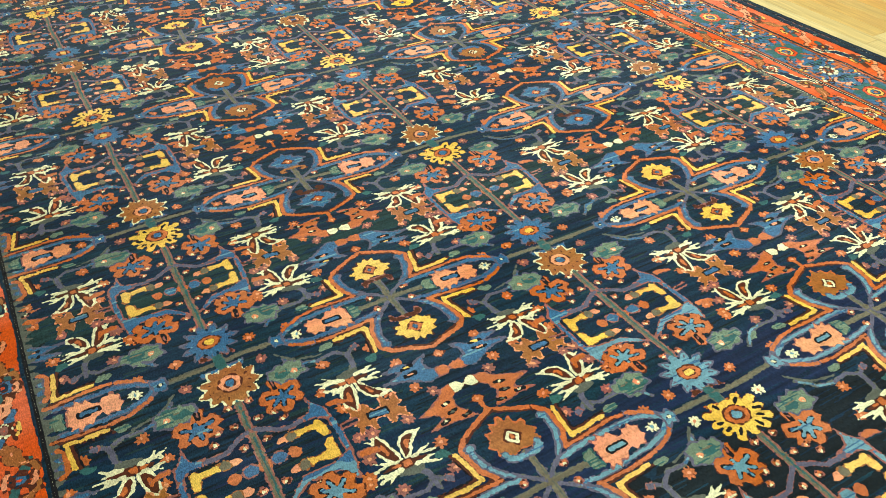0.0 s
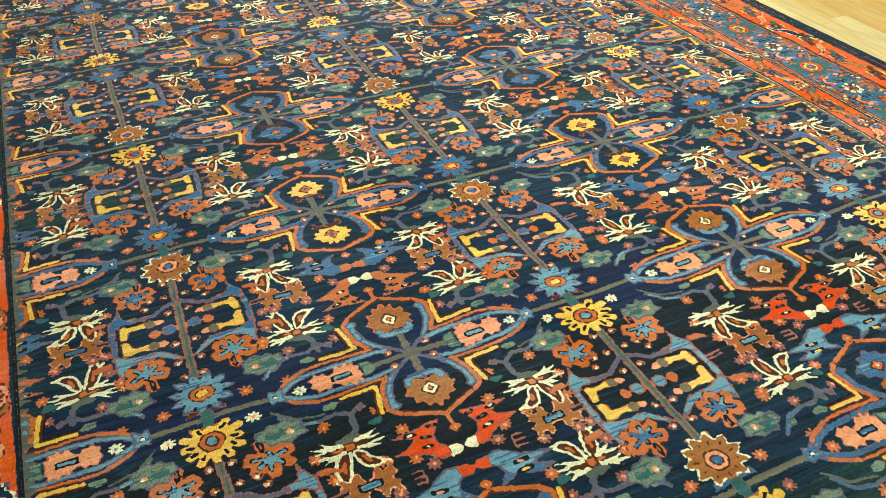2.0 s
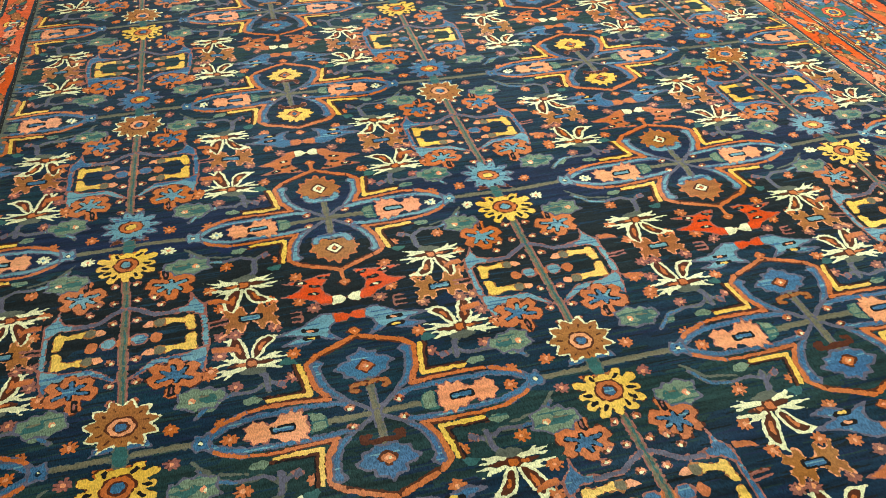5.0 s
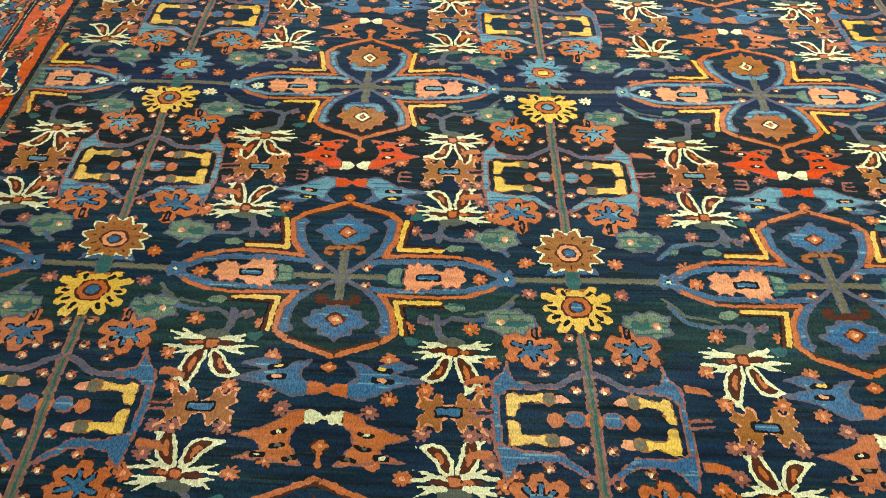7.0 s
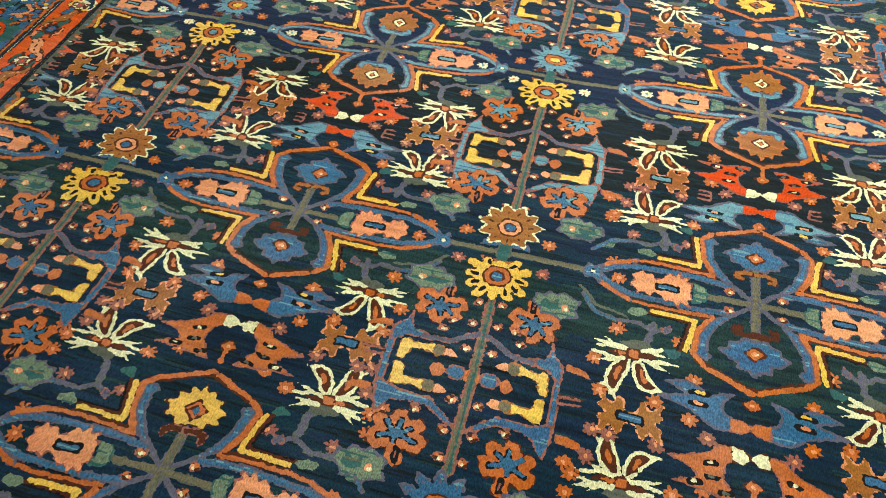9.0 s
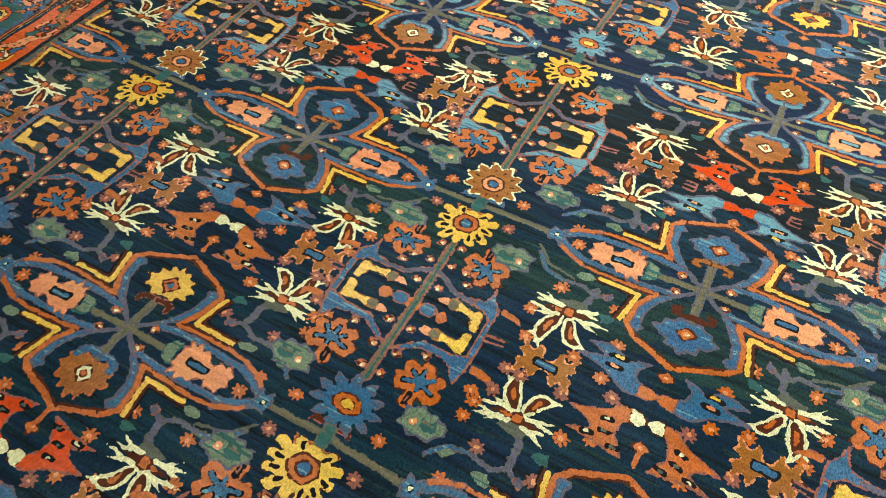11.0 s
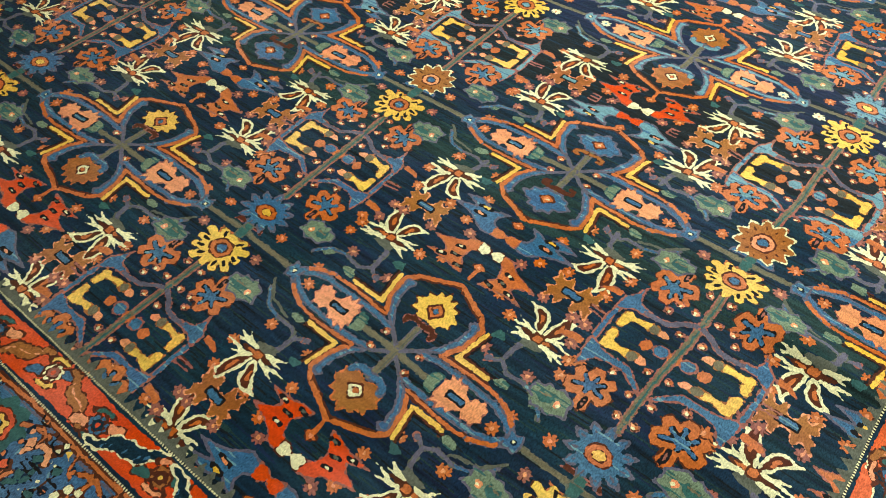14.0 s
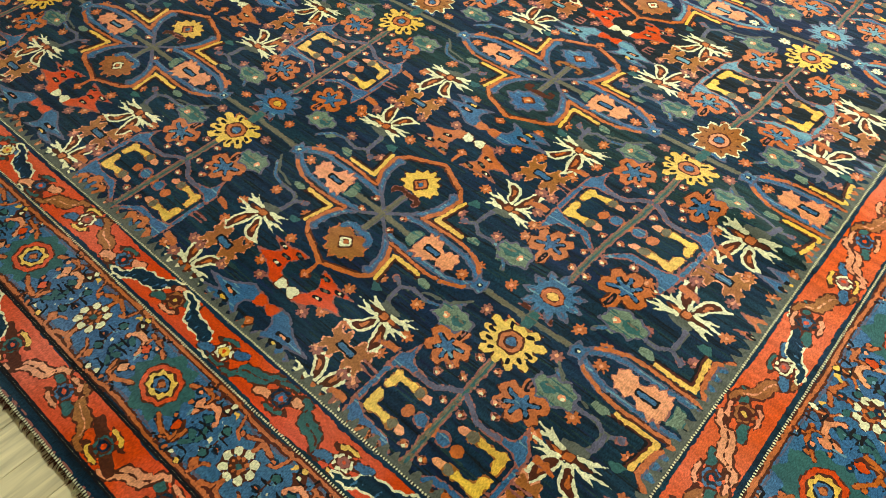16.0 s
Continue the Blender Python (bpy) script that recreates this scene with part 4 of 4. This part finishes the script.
def box(bm, x0, y0, z0, x1, y1, z1):
    vs = [bm.verts.new((x, y, z)) for z in (z0, z1) for x, y in ((x0, y0), (x1, y0), (x1, y1), (x0, y1))]
    for f in ((3, 2, 1, 0), (4, 5, 6, 7), (0, 1, 5, 4), (1, 2, 6, 5), (2, 3, 7, 6), (3, 0, 4, 7)):
        bm.faces.new([vs[k] for k in f])
    return bm


# woven backing under the pile, and the bound edges
FLOOR_Z = -0.013
bm = bmesh.new()
for j in range(200):
    for i in range(120):
        cs = [(U0 + (U1 - U0) * a / 120, V0 + (V1 - V0) * b / 200) for a, b in ((i, j), (i + 1, j), (i + 1, j + 1), (i, j + 1))]
        bm.faces.new([bm.verts.new((u - SKEW * v, v, float(fold_height(np.array(u), np.array(v))) - 0.008)) for u, v in cs])
bmesh.ops.remove_doubles(bm, verts=bm.verts, dist=1e-5)
part("backing", bm, WOOLS[DYE["olive"]], rug, "woven cotton backing")
for name, sign, u in (("selvedge", -1, U0), ("selvedge", 1, U1)):
    bm = bmesh.new()
    n, m = 260, 8
    rings = []
    for k in range(n + 1):
        v = V0 + (V1 - V0) * k / n
        z = float(fold_height(np.array(u), np.array(v)))
        c = Vector((u - SKEW * v + 0.001 * math.sin(k * 1.7), v, z - 0.005))
        rings.append([bm.verts.new(c + Vector((0.007 * math.cos(2 * math.pi * a / m), 0, 0.0062 * math.sin(2 * math.pi * a / m)))) for a in range(m)])
    for r0, r1 in zip(rings, rings[1:]):
        for a in range(m):
            bm.faces.new((r0[a], r1[a], r1[(a + 1) % m], r0[(a + 1) % m]))
    part(name, bm, WOOLS[DYE["black"]], rug, "dark overcast selvedge")

# short worn fringe at both ends
for v, sign in ((V0, -1), (V1, 1)):
    r = random.Random(7)
    bm = bmesh.new()
    u = U0
    while u < U1:
        ln, lean = r.uniform(0.006, 0.02) * (0.6 + 0.4 * math.sin(u * 31) ** 2), r.uniform(-0.01, 0.01)
        w = r.uniform(0.0009, 0.0018)
        x = u - SKEW * v
        a = [bm.verts.new((x + dx, v - sign * 0.004, -0.002 + dz)) for dx, dz in ((-w, 0), (w, 0), (0, -2 * w))]
        b = [bm.verts.new((x + dx + lean * 0.5, v + sign * ln * 0.6, -0.006 + dz)) for dx, dz in ((-w, 0), (w, 0), (0, -2 * w))]
        c = bm.verts.new((x + lean, v + sign * ln, FLOOR_Z + 0.001))
        tone = 1 if r.random() < 0.3 else 0
        for k in range(3):
            bm.faces.new((a[k], a[(k + 1) % 3], b[(k + 1) % 3], b[k])).material_index = tone
            bm.faces.new((b[k], b[(k + 1) % 3], c)).material_index = tone
        u += r.uniform(0.0012, 0.003)
    fringe = tagged(part("fringe", bm, WOOLS[DYE["umber"]], rug, "short worn brown and cream fringe"), kind="stuff")
    fringe.data.materials.append(WOOLS[DYE["ivory"]])


# ---- room ----
def plaster(name, rgb):
    m = bpy.data.materials.new(name)
    m.use_nodes = True
    nt = m.node_tree
    b = nt.nodes["Principled BSDF"]
    b.inputs["Roughness"].default_value = 0.85
    n = nt.nodes.new("ShaderNodeTexNoise")
    n.inputs["Scale"].default_value, n.inputs["Detail"].default_value = 3.0, 8
    mix = nt.nodes.new("ShaderNodeMix")
    mix.data_type = "RGBA"
    mix.inputs["A"].default_value = (*[c * 0.92 for c in rgb], 1)
    mix.inputs["B"].default_value = (*rgb, 1)
    nt.links.new(n.outputs["Fac"], mix.inputs["Factor"])
    nt.links.new(mix.outputs["Result"], b.inputs["Base Color"])
    return m


def plank_wood(name, low, mid, high):
    """Varnished boards; each board has its own tone."""
    m = bpy.data.materials.new(name)
    m.use_nodes = True
    nt = m.node_tree
    b = nt.nodes["Principled BSDF"]
    b.inputs["Roughness"].default_value = 0.45
    info = nt.nodes.new("ShaderNodeObjectInfo")
    geo = nt.nodes.new("ShaderNodeNewGeometry")
    add = nt.nodes.new("ShaderNodeMath")
    nt.links.new(info.outputs["Random"], add.inputs[0])
    nt.links.new(geo.outputs["Random Per Island"], add.inputs[1])
    frac = nt.nodes.new("ShaderNodeMath")
    frac.operation = "FRACT"
    nt.links.new(add.outputs[0], frac.inputs[0])
    ramp = nt.nodes.new("ShaderNodeValToRGB")
    e = ramp.color_ramp.elements
    e[0].position, e[0].color = 0.0, (*srgb(*low), 1)
    e[1].position, e[1].color = 1.0, (*srgb(*high), 1)
    x = e.new(0.6)
    x.color = (*srgb(*mid), 1)
    nt.links.new(frac.outputs[0], ramp.inputs["Fac"])
    mp = nt.nodes.new("ShaderNodeMapping")
    mp.inputs["Scale"].default_value = (26, 1.6, 26)
    nt.links.new(geo.outputs["Position"], mp.inputs["Vector"])
    n = nt.nodes.new("ShaderNodeTexNoise")
    n.inputs["Scale"].default_value, n.inputs["Detail"].default_value, n.inputs["Distortion"].default_value = 2.2, 6, 1.2
    nt.links.new(mp.outputs["Vector"], n.inputs["Vector"])
    hsv = nt.nodes.new("ShaderNodeHueSaturation")
    nt.links.new(ramp.outputs["Color"], hsv.inputs["Color"])
    r = nt.nodes.new("ShaderNodeMapRange")
    r.inputs["From Min"].default_value, r.inputs["From Max"].default_value = 0.3, 0.7
    r.inputs["To Min"].default_value, r.inputs["To Max"].default_value = 0.72, 1.12
    nt.links.new(n.outputs["Fac"], r.inputs["Value"])
    nt.links.new(r.outputs["Result"], hsv.inputs["Value"])
    nt.links.new(hsv.outputs["Color"], b.inputs["Base Color"])
    bump = nt.nodes.new("ShaderNodeBump")
    bump.inputs["Strength"].default_value, bump.inputs["Distance"].default_value = 0.1, 0.001
    nt.links.new(n.outputs["Fac"], bump.inputs["Height"])
    nt.links.new(bump.outputs["Normal"], b.inputs["Normal"])
    return m


X0, X1, Y0, Y1, H = -4.5, 7.5, -5.0, 8.6, 3.2
white = plaster("white_plaster", (0.78, 0.76, 0.71))
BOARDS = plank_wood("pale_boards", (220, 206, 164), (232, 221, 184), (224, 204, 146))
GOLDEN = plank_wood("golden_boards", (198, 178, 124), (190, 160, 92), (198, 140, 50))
gap = plaster("floor_joint", (0.10, 0.06, 0.03))
floor = tagged(part("floor", box(bmesh.new(), X0, Y0, -0.2, X1, Y1, FLOOR_Z - 0.004), gap, None), "pale varnished wooden board floor", "floor", kind="structure")
tagged(part("ceiling", box(bmesh.new(), X0, Y0, H, X1, Y1, H + 0.15), white, None), "plain white plaster ceiling", "ceiling", kind="structure")
for name, c in (("wall_south", (X0, Y0 - 0.15, X1, Y0)), ("wall_west", (X0 - 0.15, Y0, X0, Y1)), ("wall_east", (X1, Y0, X1 + 0.15, Y1)), ("wall_north", (X0, Y1, X1, Y1 + 0.15))):
    tagged(part(name, box(bmesh.new(), c[0], c[1], -0.2, c[2], c[3], H), white, None), "plain white plaster wall", "wall", kind="structure")


# floor boards, end to end along the rug's length
def board_mesh(name, w, length, wood):
    bm = box(bmesh.new(), 0, 0, -0.004, w, length, 0)
    bmesh.ops.bevel(bm, geom=[e for e in bm.edges if all(v.co.z > -0.001 for v in e.verts)], offset=0.0012, segments=1, affect="EDGES")
    me = bpy.data.meshes.new(name)
    bm.to_mesh(me)
    bm.free()
    me.materials.append(wood)
    return me


BOARD_W = 0.11
r = random.Random(3)
sizes = {wood.name: [board_mesh("board", BOARD_W - 0.0015, ln - 0.0015, wood) for ln in (0.9, 1.2, 1.6)] for wood in (BOARDS, GOLDEN)}
rests = {"pale_boards": bmesh.new(), "golden_boards": bmesh.new()}
x = X0
while x < X1 - 0.01:
    y = Y0 - r.uniform(0, 0.9)
    while y < Y1:
        k = r.randrange(3)
        ln = (0.9, 1.2, 1.6)[k]
        # golden far, pale near: board tone, plus uneven lamplight offset in the colour
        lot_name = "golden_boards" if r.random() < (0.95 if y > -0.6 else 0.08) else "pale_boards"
        near = (3.2 < x < 5.0 and 0.5 < y < 4.5) or (0.0 < x < 4.0 and -3.0 < y < -1.2)
        if near:
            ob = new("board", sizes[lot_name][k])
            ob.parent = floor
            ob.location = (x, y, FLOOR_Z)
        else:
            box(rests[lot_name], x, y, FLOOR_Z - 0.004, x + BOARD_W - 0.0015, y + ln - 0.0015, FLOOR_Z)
        y += ln
    x += BOARD_W
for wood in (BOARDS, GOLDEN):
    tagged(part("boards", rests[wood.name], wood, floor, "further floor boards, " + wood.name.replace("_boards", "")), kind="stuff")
